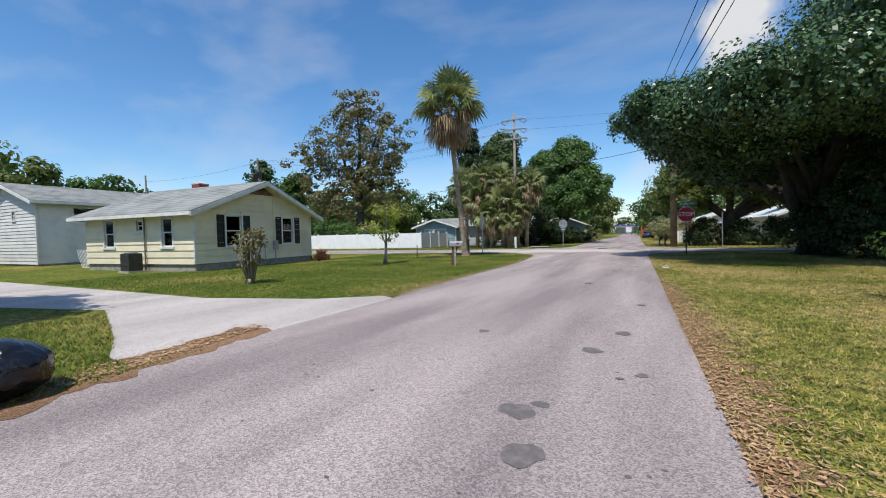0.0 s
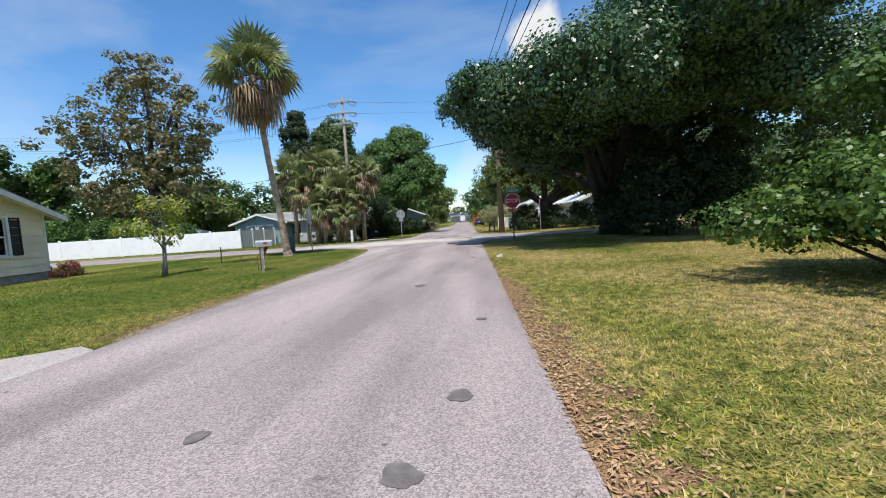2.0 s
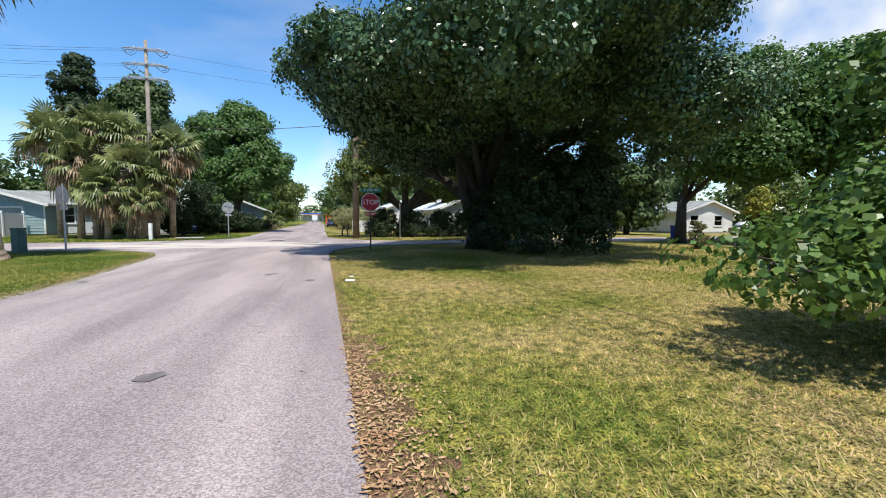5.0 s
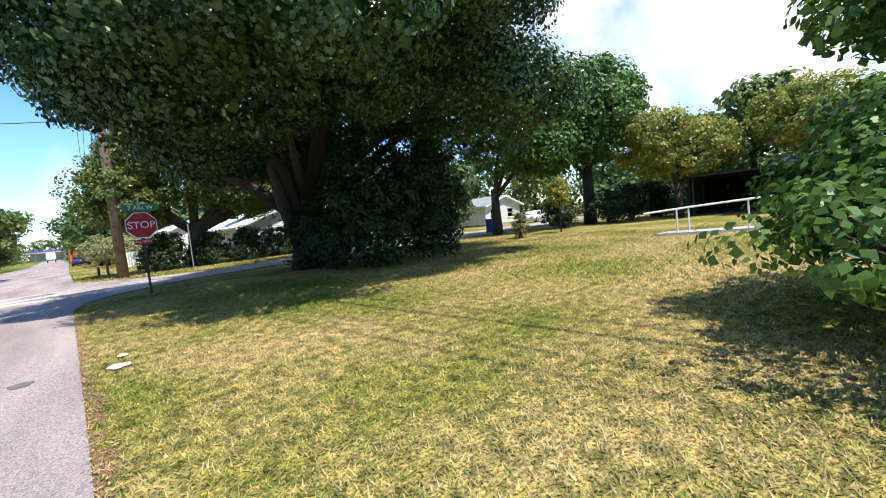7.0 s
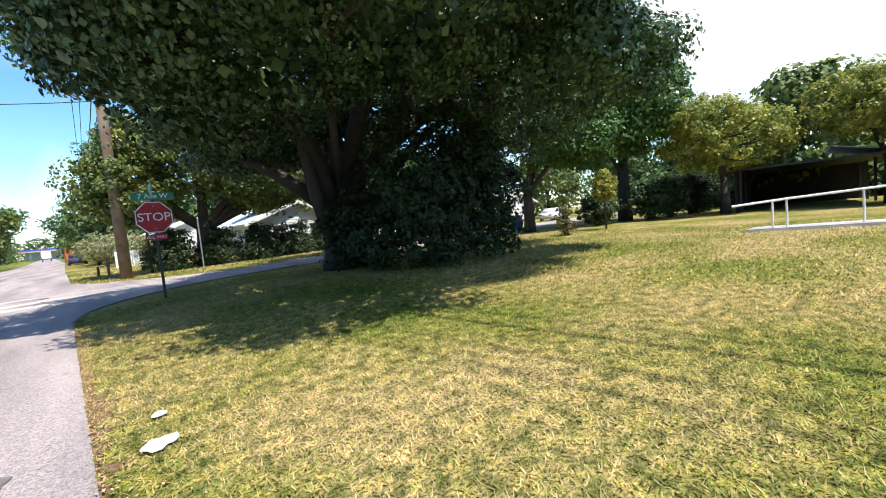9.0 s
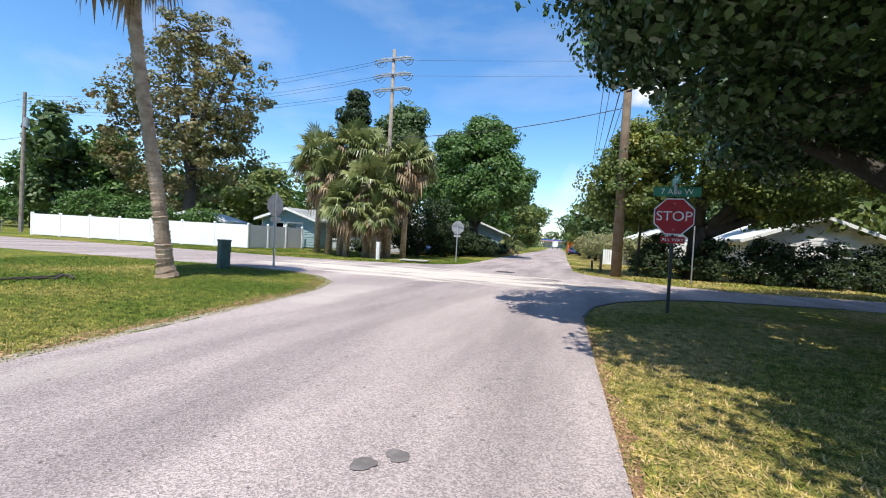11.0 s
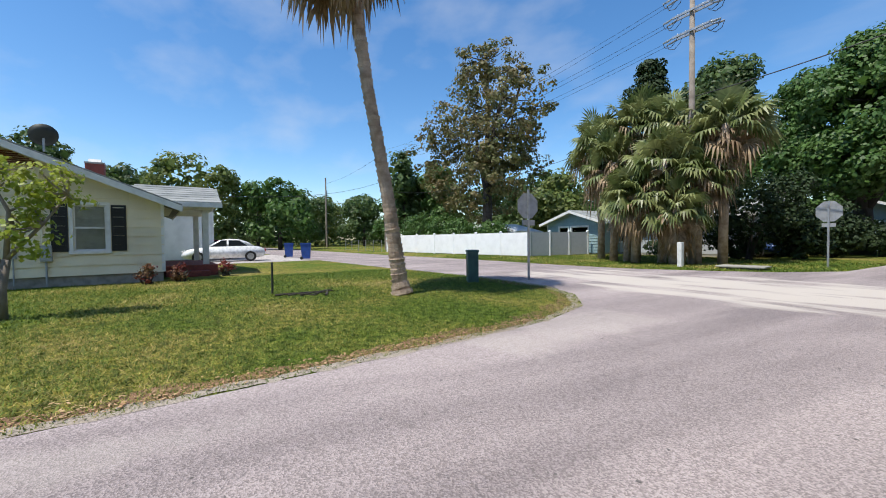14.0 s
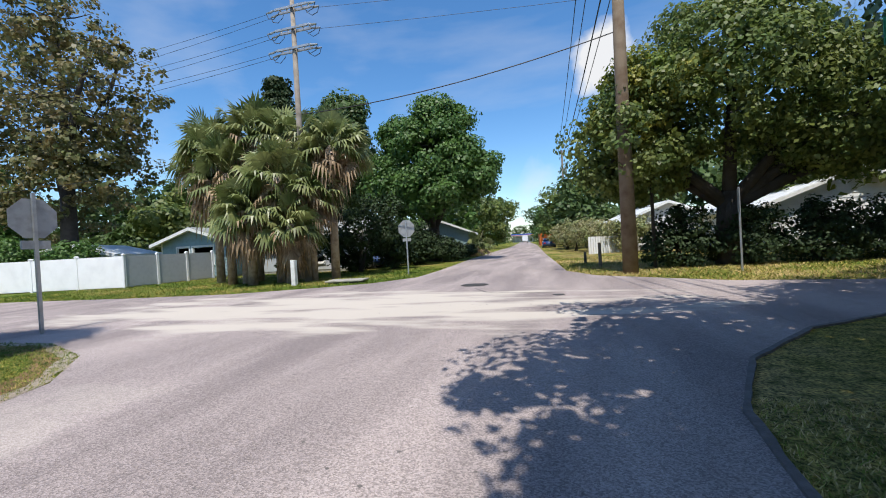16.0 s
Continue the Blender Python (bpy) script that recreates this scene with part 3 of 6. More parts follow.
RIGHT_CORNER = [(0.28, 25.7), (0.85, 27.0), (2.05, 28.4), (3.4, 29.3), (7.0, 30.3), (24.5, 32.4), (70, 37)]
NORTH_RIGHT = [(70, 43), (24.5, 37.2), (10, 34.4), (5.9, 33.4), (3.3, 33.9), (1.65, 35.3), (0.4, 36.4), (-0.45, 38.7), (-0.75, 44.7), (-1.4, 56), (-4.3, 120), (-17, 320)]
NORTH_LEFT = [(-23, 320), (-9.9, 120), (-8.0, 71), (-7.2, 53), (-6.4, 42), (-6.3, 38), (-7.4, 36), (-9.0, 34.9), (-11.4, 33.7), (-15, 33.2), (-20, 32.9), (-32, 31.3), (-90, 26)]
SOUTH_LEFT = [(-90, 18.5), (-30.7, 24.8), (-19, 26.1), (-12, 27.1), (-9, 27.2), (-7.4, 26.6), (-6.3, 25.6), (-5.65, 24.1), (-5.35, 22.5)]
LEFT_EDGE = [(-4.95, 20), (-4.7, 18), (-4.5, 14), (-4.3, 10), (-4.1, 8.2), (-4.0, 5), (-3.8, 3.6), (-3.5, 0), (-3.0, -25)]



def ground_sheet():
    line = [-1800, -900, -400, -200, -120, -80, -60, -50] + list(range(-45, 85, 5)) + [90, 110, 150, 220, 400, 900, 1800]
    bm = bmesh.new()
    g = [[bm.verts.new((x, y, 0)) for y in line] for x in line]
    for i in range(len(line) - 1):
        for j in range(len(line) - 1):
            bm.faces.new((g[i][j], g[i + 1][j], g[i + 1][j + 1], g[i][j + 1]))
    return tagged(mesh_object("ground", bm, M["lawn"]), "mown lawn with dry straw patches", kind="structure")


ground = ground_sheet()
road = flat("road", RIGHT_EDGE + RIGHT_CORNER + NORTH_RIGHT + NORTH_LEFT + SOUTH_LEFT + LEFT_EDGE, 0.006, M["asphalt"], label="worn pinkish grey asphalt road and crossing")
DRIVE = [(-3.9, 3.75), (-4.6, 3.85), (-5.6, 4.3), (-8.4, 5.3), (-12, 4.3), (-30, 1.5), (-60, -2), (-60, 3.5), (-30, 6.4), (-19.3, 6.6), (-12, 6.85), (-8.1, 6.95), (-5.6, 7.75), (-4.5, 8.6), (-4.1, 8.4)]
drive = flat("driveway", DRIVE, 0.0045, M["drive"], label="pale gravel driveway beside the house")
flat("dirt_strip", ribbon([(-3.5, 2.0), (-3.85, 3.5), (-4.05, 4.7), (-4.35, 5.6)], 0.42, 0.2, 5, 0.12), 0.0095, M["dirt"], label="strip of brown leaf litter at the road edge")
flat("litter_strip", ribbon(RIGHT_EDGE[1:4] + [(0.7, 11.0), (0.62, 13.0)], 0.02, 0.34, 3, 0.12, 0.8), 0.003, M["dirt"], label="dry leaf litter along the asphalt edge")
VERGE = [(-4.15, 8.8), (-4.33, 10), (-4.55, 14), (-4.75, 18), (-5.0, 20), (-5.38, 22.5), (-5.7, 24.1), (-6.4, 25.6), (-7.45, 26.55), (-9, 27.15), (-12, 27.05)]
flat("soil_strip", ribbon([(0.62, 13.0), (0.5, 15.7), (0.2, 22), (0.1, 24.3)], 0.02, 0.09, 13, 0.12, 0.9), 0.003, M["dirt"], label="thin bare soil along the asphalt edge")
flat("sand_strip", ribbon(VERGE, 0.10, 0.05, 4, 0.12, 0.95), 0.0085, M["sandy"], label="sandy verge along the asphalt edge")
flat("verge_soil", ribbon(VERGE, 0.42, -0.02, 14, 0.15, 0.7), 0.003, M["dirt"], label="bare brown soil at the lawn edge")
for i, (cx, cy, r) in enumerate([(-0.24, 4.47, 0.12), (-0.12, 4.64, 0.06), (-0.04, 3.94, 0.12), (0.01, 6.18, 0.1), (0.5, 5.57, 0.05), (0.34, 5.42, 0.03), (-1.35, 6.53, 0.07), (0.24, 7.06, 0.09), (-0.93, 18.53, 0.07), (-1.07, 18.37, 0.07), (-0.06, 17.27, 0.11), (-4.5, 17.9, 0.1), (-0.9, 12.0, 0.1), (0.35, 9.2, 0.06)]):
    flat("tar_stain", blob(cx, cy, r * 1.05, r, 70 + i, 22, 0.22), 0.0088 + 0.0004 * i, M["stain"], label="dark round tar stain on the asphalt")

# cracks and scattered specks of the road surface
rng_road = np.random.default_rng(8)


def crack(line, w, seed):
    return flat("crack", ribbon(line, w, w, seed, 0.12, 0.9), 0.0085, M["stain"], label="thin dark crack in the asphalt")


crack([(-0.5, 15.6), (-0.55, 17.2), (-0.75, 18.2)], 0.005, 3)
crack([(-3.1, 33.6), (-2.6, 32.6), (-0.9, 32.3)], 0.02, 4)
tagged(mesh_object("kerb", prism(ribbon(RIGHT_EDGE[-1:] + RIGHT_CORNER[:5], 0.02, 0.03, 6, 0.2, 0.5), "z", 0.0, 0.028), M["stain"]), "dark low asphalt kerb round the corner", kind="structure")
q = []
for x, y in zip(rng_road.uniform(-4.6, 0.9, 700), rng_road.uniform(1.5, 34, 700)):
    if x < np.interp(y, [4, 9, 16, 24, 34], [1.0, 0.8, 0.5, 0.1, 0.0]) and x > np.interp(y, [3, 8, 14, 20, 24], [-3.7, -4.0, -4.4, -4.9, -5.6]):
        s, a = 0.006 + 0.026 * rng_road.uniform() ** 2, rng_road.uniform(0, 3)
        c, e = math.cos(a) * s, math.sin(a) * s * 0.6
        q += [(x - c, y - e, 0.0078), (x + e, y - c * 0.5, 0.009), (x + c, y + e, 0.0078), (x - e, y + c * 0.5, 0.0115)]
tagged(fast_mesh("road_grit", q, 4, M["stain"]), "dark specks of grit and leaf bits", "grit", kind="stuff")


# ---- houses ----
def lap_boards(wall, axis, fixed, out, a0, a1, z0, z1, holes, mat, top=None, step=0.19):
    """Lapped boards on a wall: axis along which they run, the wall's plane, the way outwards. top(a): the height of the wall there."""
    z = z0
    while z < z1 - 0.02:
        zt = min(z + step, z1)
        lo, hi = a0, a1
        if top:
            lo, hi = top(zt, a0, a1)
            if hi - lo < 0.2:
                break
        cuts = sorted((h[0], h[1]) for h in holes if h[2] < zt - 0.03 and h[3] > z + 0.03)
        spans, s = [], lo
        for c0, c1 in cuts:
            if c0 > s:
                spans.append((s, min(c0, hi)))
            s = max(s, c1)
        if s < hi:
            spans.append((s, hi))
        for b0, b1 in spans:
            if b1 - b0 < 0.03:
                continue
            prof = [(fixed, z - 0.012), (fixed + out * 0.042, z - 0.012), (fixed + out * 0.010, zt), (fixed, zt)]
            if axis == "y":
                bm = prism([(p, q) for p, q in prof], "y", b0, b1)
            else:
                bm = prism([(p, q) for p, q in prof], "x", b0, b1)
            part("siding_board", bm, mat, wall)
        z += step


def holed_wall(name, axis, p0, p1, a0, a1, z0, z1, holes, mat, parent):
    """A wall between two planes with rectangular openings through it."""
    cuts_a = sorted({a0, a1, *[h[0] for h in holes], *[h[1] for h in holes]})
    cuts_z = sorted({z0, z1, *[h[2] for h in holes], *[h[3] for h in holes]})
    bm, seen, made = bmesh.new(), {}, {}

    def cell(lo, hi):
        c = [(x, y, z) for x in (lo[0], hi[0]) for y in (lo[1], hi[1]) for z in (lo[2], hi[2])]
        v = [seen.setdefault(tuple(round(q, 4) for q in p), None) or seen.update({tuple(round(q, 4) for q in p): bm.verts.new(p)}) or seen[tuple(round(q, 4) for q in p)] for p in c]
        for f in ((0, 1, 3, 2), (4, 6, 7, 5), (0, 4, 5, 1), (2, 3, 7, 6), (0, 2, 6, 4), (1, 5, 7, 3)):
            key = frozenset(v[i] for i in f)
            if key in made:
                bm.faces.remove(made.pop(key))
            else:
                made[key] = bm.faces.new([v[i] for i in f])

    for b0, b1 in zip(cuts_a, cuts_a[1:]):
        for c0, c1 in zip(cuts_z, cuts_z[1:]):
            if any(h[0] <= (b0 + b1) / 2 <= h[1] and h[2] <= (c0 + c1) / 2 <= h[3] for h in holes):
                continue
            if axis == "y":
                cell((min(p0, p1), b0, c0), (max(p0, p1), b1, c1))
            else:
                cell((b0, min(p0, p1), c0), (b1, max(p0, p1), c1))
    return part(name, bm, mat, parent)


def window_unit(parent, axis, plane, out, h, trim=0.09, blind=True, mat="trim", muntin=False):
    """A sash window in an opening h = (a0, a1, z0, z1): casing, sill, two sashes, panes and a blind behind."""
    a0, a1, z0, z1 = h

    def bx(al, ah, dl, dh, zl, zh):
        d0, d1 = sorted((plane + out * dl, plane + out * dh))
        return box((d0, al, zl), (d1, ah, zh)) if axis == "y" else box((al, d0, zl), (ah, d1, zh))

    bm = bx(a0 - trim, a0, -0.02, 0.05, z0 - trim, z1 + trim)
    win = part("window", bm, M[mat], parent, "white-framed sash window")
    part("casing", bx(a1, a1 + trim, -0.02, 0.05, z0 - trim, z1 + trim), M[mat], win)
    part("casing", bx(a0, a1, -0.02, 0.052, z1, z1 + trim), M[mat], win)
    part("sill", bx(a0 - trim * 1.2, a1 + trim * 1.2, -0.02, 0.085, z0 - trim, z0), M[mat], win)
    zm = (z0 + z1) / 2
    for zl, zh, d in ((z0, zm + 0.02, -0.06), (zm - 0.02, z1, -0.035)):
        bm = bx(a0, a0 + 0.045, d, d + 0.025, zl, zh)
        for q in ((a1 - 0.045, a1, zl, zh), (a0, a1, zl, zl + 0.045), (a0, a1, zh - 0.045, zh)):
            c0, c1 = sorted((plane + out * d, plane + out * (d + 0.024)))
            add_box(bm, (c0, q[0], q[2]) if axis == "y" else (q[0], c0, q[2]), (c1, q[1], q[3]) if axis == "y" else (q[1], c1, q[3]))
        if muntin:
            for k in (1, 2):
                am = a0 + (a1 - a0) * k / 3
                c0, c1 = sorted((plane + out * d, plane + out * (d + 0.022)))
                add_box(bm, (c0, am - 0.01, zl) if axis == "y" else (am - 0.01, c0, zl), (c1, am + 0.01, zh) if axis == "y" else (am + 0.01, c1, zh))
        part("sash", bm, M[mat], win)
        part("pane", bx(a0 + 0.04, a1 - 0.04, d + 0.008, d + 0.014, zl + 0.04, zh - 0.04), M["pane"], win)
    if blind:
        bm = bmesh.new()
        z = z0 + 0.05
        while z < z1 - 0.02:
            c0, c1 = sorted((plane + out * -0.072, plane + out * -0.064))
            add_box(bm, (c0, a0, z) if axis == "y" else (a0, c0, z), (c1, a1, z + 0.038) if axis == "y" else (a1, c1, z + 0.038))
            z += 0.04
        part("blind", bm, M["blind"], win, "white slatted blind")
    return win


def shutter(parent, axis, plane, out, a0, a1, z0, z1):
    d0, d1 = sorted((plane + out * 0.03, plane + out * 0.065))
    bm = bmesh.new()

    def ab(al, ah, zl, zh, e=0.0):
        e0, e1 = sorted((plane + out * 0.03, plane + out * (0.065 - e)))
        add_box(bm, (e0, al, zl) if axis == "y" else (al, e0, zl), (e1, ah, zh) if axis == "y" else (ah, e1, zh))

    ab(a0, a0 + 0.05, z0, z1), ab(a1 - 0.05, a1, z0, z1), ab(a0, a1, z0, z0 + 0.06, 0.002), ab(a0, a1, z1 - 0.06, z1, 0.002)
    z = z0 + 0.07
    while z < z1 - 0.08:
        ab(a0 + 0.05, a1 - 0.05, z, z + 0.03, 0.012)
        z += 0.04
    ab(a0 + 0.04, a1 - 0.04, z0 + 0.03, z1 - 0.03, 0.024)
    part("shutter", bm, M["shutter"], parent, "black louvred shutter")


def gable_house(name, label, m, W, D, eave, peak, over_e, over_g, wall_mat, roof_mat, gable_holes, side_holes, far_holes=(), base=0.25, boards=True, step=0.19, courses=True):
    """A house whose gable looks along local +x at x = 0; it is W wide along y and D deep along -x."""
    h = thing(name, label, "house", m)
    part("foundation", box((-D + 0.03, 0.03, 0), (-0.03, W - 0.03, base)), M["block"], h, "grey block foundation")
    t = 0.16
    east = holed_wall("wall_east", "y", 0, -t, 0, W, base, eave, gable_holes, wall_mat, h)
    holed_wall("wall_west", "y", -D, -D + t, 0, W, base, eave, (), wall_mat, h)
    south = holed_wall("wall_south", "x", 0, t, -D + t + 0.002, -t - 0.002, base, eave, side_holes, wall_mat, h)
    north = holed_wall("wall_north", "x", W, W - t, -D + t + 0.002, -t - 0.002, base, eave, far_holes, wall_mat, h)
    slope = (peak - eave) / (W / 2)
    for x0, x1, nm in ((-t, 0, "gable_east"), (-D, -D + t, "gable_west")):
        part(nm, prism([(0, eave), (W, eave), (W / 2, peak)], "x", x0, x1), wall_mat, h)
    if boards:
        def top(z, a0, a1):
            if z <= eave:
                return a0, a1
            d = (z - eave) / slope
            return a0 + d, a1 - d
        lap_boards(east, "y", 0.002, 1, 0, W, base, peak - 0.1, gable_holes, wall_mat, top, step)
        lap_boards(south, "x", -0.002, -1, -D, 0, base, eave, side_holes, wall_mat, None, step)
        for y0 in (-0.03, W - 0.06):
            part("corner_board", box((-0.03, y0, base), (0.04, y0 + 0.09, eave)), M["trim"], h)
    # roof: two slabs with eaves, fascia and shingle courses
    rise_o = slope * over_e
    for sgn in (-1, 1):
        y_e, y_r = (-over_e, W / 2) if sgn < 0 else (W + over_e, W / 2)
        z_e, z_r = eave - rise_o, peak
        bm = prism([(y_e, z_e), (y_r, z_r), (y_r, z_r + 0.10), (y_e, z_e + 0.09)], "x", -D - over_g, over_g)
        roof = part("roof", bm, roof_mat, h, "weathered roof slope")
        if courses:
            L = math.hypot(y_r - y_e, z_r - z_e)
            n = max(4, int(L / 0.32))
            for k in range(n):
                f0, f1 = k / n, (k + 1.12) / n
                f1 = min(f1, 1)
                p0, p1 = ((y_e + (y_r - y_e) * f, z_e + 0.094 + (z_r + 0.01 - z_e) * f) for f in (f0, f1))
                part("shingle_course", prism([p0, p1, (p1[0], p1[1] + 0.006), (p0[0], p0[1] + 0.02)], "x", -D - over_g - 0.01, over_g + 0.01), roof_mat, roof)
        part("fascia", box((-D - over_g, min(y_e, y_e + sgn * 0.025), z_e - 0.06), (over_g, max(y_e, y_e + sgn * 0.025), z_e + 0.085)), M["trim"], h)
        bm = prism([(y_e, z_e - 0.13), (y_r, z_r - 0.12), (y_r, z_r + 0.07), (y_e, z_e + 0.06)], "x", over_g, over_g + 0.03)
        part("rake_board", bm, M["trim"], h)
        bm = prism([(y_e, z_e - 0.012), (y_r, z_r - 0.012), (y_r, z_r - 0.004), (y_e, z_e - 0.004)], "x", 0.03, over_g - 0.002)
        part("soffit", bm, M["trim"], h)
    return h


def pane_material():
    m = bpy.data.materials.new("clear_pane")
    m.use_nodes = True
    n, l = m.node_tree.nodes, m.node_tree.links
    g, tr, mx = n.new("ShaderNodeBsdfGlossy"), n.new("ShaderNodeBsdfTransparent"), n.new("ShaderNodeMixShader")
    g.inputs["Roughness"].default_value = 0.03
    tr.inputs["Color"].default_value = (0.9, 0.92, 0.92, 1)
    fr = n.new("ShaderNodeFresnel")
    fr.inputs["IOR"].default_value = 1.6
    l.new(fr.outputs[0], mx.inputs[0]), l.new(tr.outputs[0], mx.inputs[1]), l.new(g.outputs[0], mx.inputs[2])
    l.new(mx.outputs[0], n["Material Output"].inputs["Surface"])
    return m


M["pane"] = pane_material()

# the cream corner house: local +x east, y north from its south-east corner
WA, WB = (1.5, 2.3, 1.0, 2.36), (4.85, 5.6, 1.03, 2.38)
S1, S2, S3 = (-1.9, -1.25, 1.05, 2.25), (-5.8, -5.1, 1.05, 2.25), (-3.5, -3.1, 1.75, 2.2)
house = gable_house("house", "cream lap-sided cottage with black shutters and grey shingle roof", pose(-16.0, 11.3, 0, 0, 0, 7.0), 7.0, 7.2, 2.55, 3.95, 0.5, 0.5, M["siding"], M["shingle"], [WA, WB], [S1, S2, S3], base=0.32, step=0.285)
for w in (WA, WB):
    window_unit(house, "y", 0, 1, w, muntin=False)
    shutter(house, "y", 0, 1, w[0] - 0.47, w[0] - 0.11, w[2] - 0.02, w[3] + 0.02)
    shutter(house, "y", 0, 1, w[1] + 0.11, w[1] + 0.47, w[2] - 0.02, w[3] + 0.02)
for w in (S1, S2):
    window_unit(house, "x", 0, -1, w)
window_unit(house, "x", 0, -1, S3, blind=False)
gv = bmesh.new()
for k in range(7):
    z = 3.42 + 0.055 * k
    half = (3.95 - 0.1 - z) / (1.4 / 3.5) * 0.75
    add_box(gv, (0.02, 3.5 - half, z), (0.075, 3.5 + half, z + 0.03))
part("gable_vent", gv, M["mail_wood"], house, "brown louvred gable vent")
part("meter_box", box((0.03, 4.15, 0.75), (0.16, 4.4, 1.2), 0.01), M["mail_grey"], house, "grey electric meter box")
part("conduit", tube([(0.08, 4.27, 0.05), (0.08, 4.27, 0.78)], 0.025), M["mail_grey"], house)
part("meter_box", box((0.03, 3.55, 0.85), (0.12, 3.7, 1.05), 0.01), M["mail_grey"], house)
part("conduit", tube([(0.07, 3.62, 0.1), (0.07, 3.62, 0.86)], 0.018), M["mail_grey"], house)
part("conduit", tube([(0.07, 4.2, 1.2), (0.07, 4.2, 3.3)], 0.018), M["siding"], house)
part("porch_post", tube([(-2.9, -0.1, 0.05), (-2.9, -0.1, 2.35)], 0.03, 8), M["brown_pole"], house, "dark timber post under the eave")
# chimney
ch = box((-6.2, 4.6, 3.5), (-5.6, 5.2, 4.45), 0.02)
chim = part("chimney", ch, M["brick"], house, "red brick chimney with a pale cap")
part("chimney_cap", box((-6.22, 4.58, 4.45), (-5.58, 5.22, 4.52), 0.01), M["concrete"], chim)
part("chimney_cap", prism([(-6.1, 4.52), (-5.7, 4.52), (-5.8, 4.66), (-6.0, 4.66)], "y", 4.7, 5.1), M["trim"], chim)
# open porch on the north side, its roof sloping east and west
part("porch_floor", box((-6.2, 7.05, 0), (-1.5, 8.7, 0.4), 0.02), M["brick"], house, "dark brick porch floor")
part("porch_step", box((-1.5, 7.5, 0), (-1.1, 8.4, 0.2), 0.02), M["brick"], house)
for x in (-2.0, -6.0):
    for y in (8.25,):
        part("porch_column", box((x, y, 0.4), (x + 0.2, y + 0.2, 2.42), 0.01), M["trim"], house, "white square porch column")
part("porch_beam", box((-6.1, 7.05, 2.42), (-1.75, 8.6, 2.58), 0.01), M["trim"], house)
for x0, x1, z0, z1 in ((-1.35, -4.0, 2.62, 3.45), (-6.65, -4.0, 2.62, 3.45)):
    porch_roof = part("porch_roof", prism([(x0, z0), (x1, z1), (x1, z1 + 0.08), (x0, z0 + 0.08)], "y", 6.2, 8.85), M["shingle"], house, "shingled porch roof")
    for k in range(7):
        f0, f1 = k / 7, min(1, (k + 1.1) / 7)
        a, b = ((x0 + (x1 - x0) * f, z0 + 0.084 + (z1 - z0) * f) for f in (f0, f1))
        part("shingle_course", prism([a, b, (b[0], b[1] + 0.006), (a[0], a[1] + 0.02)], "y", 6.19, 8.86), M["shingle"], porch_roof)
part("porch_fascia", box((-1.35, 6.8, 2.52), (-1.32, 8.87, 2.7)), M["trim"], house)
part("porch_gable", prism([(-6.5, 2.58), (-1.5, 2.58), (-4.0, 3.38)], "y", 8.7, 8.76), M["siding"], house)
part("porch_soffit", box((-6.5, 7.05, 2.582), (-1.36, 8.69, 2.6)), M["trim"], house)
part("porch_door", box((-4.4, 7.002, 0.42), (-3.5, 7.05, 2.4)), M["trim"], house, "white panelled front door")

# satellite dish on the ridge
dish = thing("satellite_dish", "satellite dish on the roof ridge, its reflector coloured dark for shade", "satellite dish", pose(-17.3, 15.35, 3.98) @ Matrix.Scale(1.15, 4))
part("mast", tube([(0, 0, 0), (0, 0, 0.35)], 0.025), M["galv"], dish)
bm = bmesh.new()
bmesh.ops.create_uvsphere(bm, u_segments=20, v_segments=10, radius=0.5)
bmesh.ops.delete(bm, geom=[v for v in bm.verts if v.co.z > -0.36], context="VERTS")
bmesh.ops.translate(bm, verts=bm.verts, vec=(0, 0, 0.5))
bmesh.ops.solidify(bm, geom=bm.faces[:], thickness=0.015)
# dark steel colour stands for the reflector's shaded side
part("reflector", bm, M["post"], dish, m=pose(0.05, 0.02, 0.38, 0, 60, 200), smooth=True)
part("feed_arm", tube([(0.02, 0, 0.3), (-0.35, -0.12, 0.5)], 0.012), M["galv"], dish)
part("feed_horn", box((-0.42, -0.16, 0.46), (-0.32, -0.08, 0.55), 0.01), M["galv"], dish)

# two-storey building behind it, and the pale blue neighbour
garage = gable_house("garage", "two-storey white sided building with shaded wall and grey roof", pose(-38.4, 10.6, 0, 0, 0, -87), 7.4, 8.5, 3.85, 5.0, 0.5, 0.4, M["white_siding"], M["shingle"], [(1.2, 1.7, 2.7, 3.35), (4.4, 4.8, 2.75, 3.3)], [], [(-3.2, -1.7, 2.6, 3.5)], base=0.12, step=0.2)
window_unit(garage, "y", 0, 1, (1.2, 1.7, 2.7, 3.35), blind=False)
window_unit(garage, "y", 0, 1, (4.4, 4.8, 2.75, 3.3), blind=False)
window_unit(garage, "x", 7.4, 1, (-3.2, -1.7, 2.6, 3.5), blind=False)
nb = gable_house("neighbour_house", "low pale blue house with grey roof", pose(-36.0, 3.2, 0, 0, 0, 180), 6.0, 14.0, 2.55, 3.25, 0.4, 0.4, M["blue_siding"], M["shingle"], [], [(-9.35, -8.7, 0.95, 1.95), (-6.4, -5.85, 1.0, 1.9)], base=0.15, boards=False, courses=False)
part("wall_air_conditioner", box((-7.6, -0.3, 1.5), (-7.1, -0.002, 1.85), 0.02), M["trim"], nb, "small white air conditioner box")

for w in ((-9.35, -8.7, 0.95, 1.95), (-6.4, -5.85, 1.0, 1.9)):
    window_unit(nb, "x", 0, -1, w, blind=False)

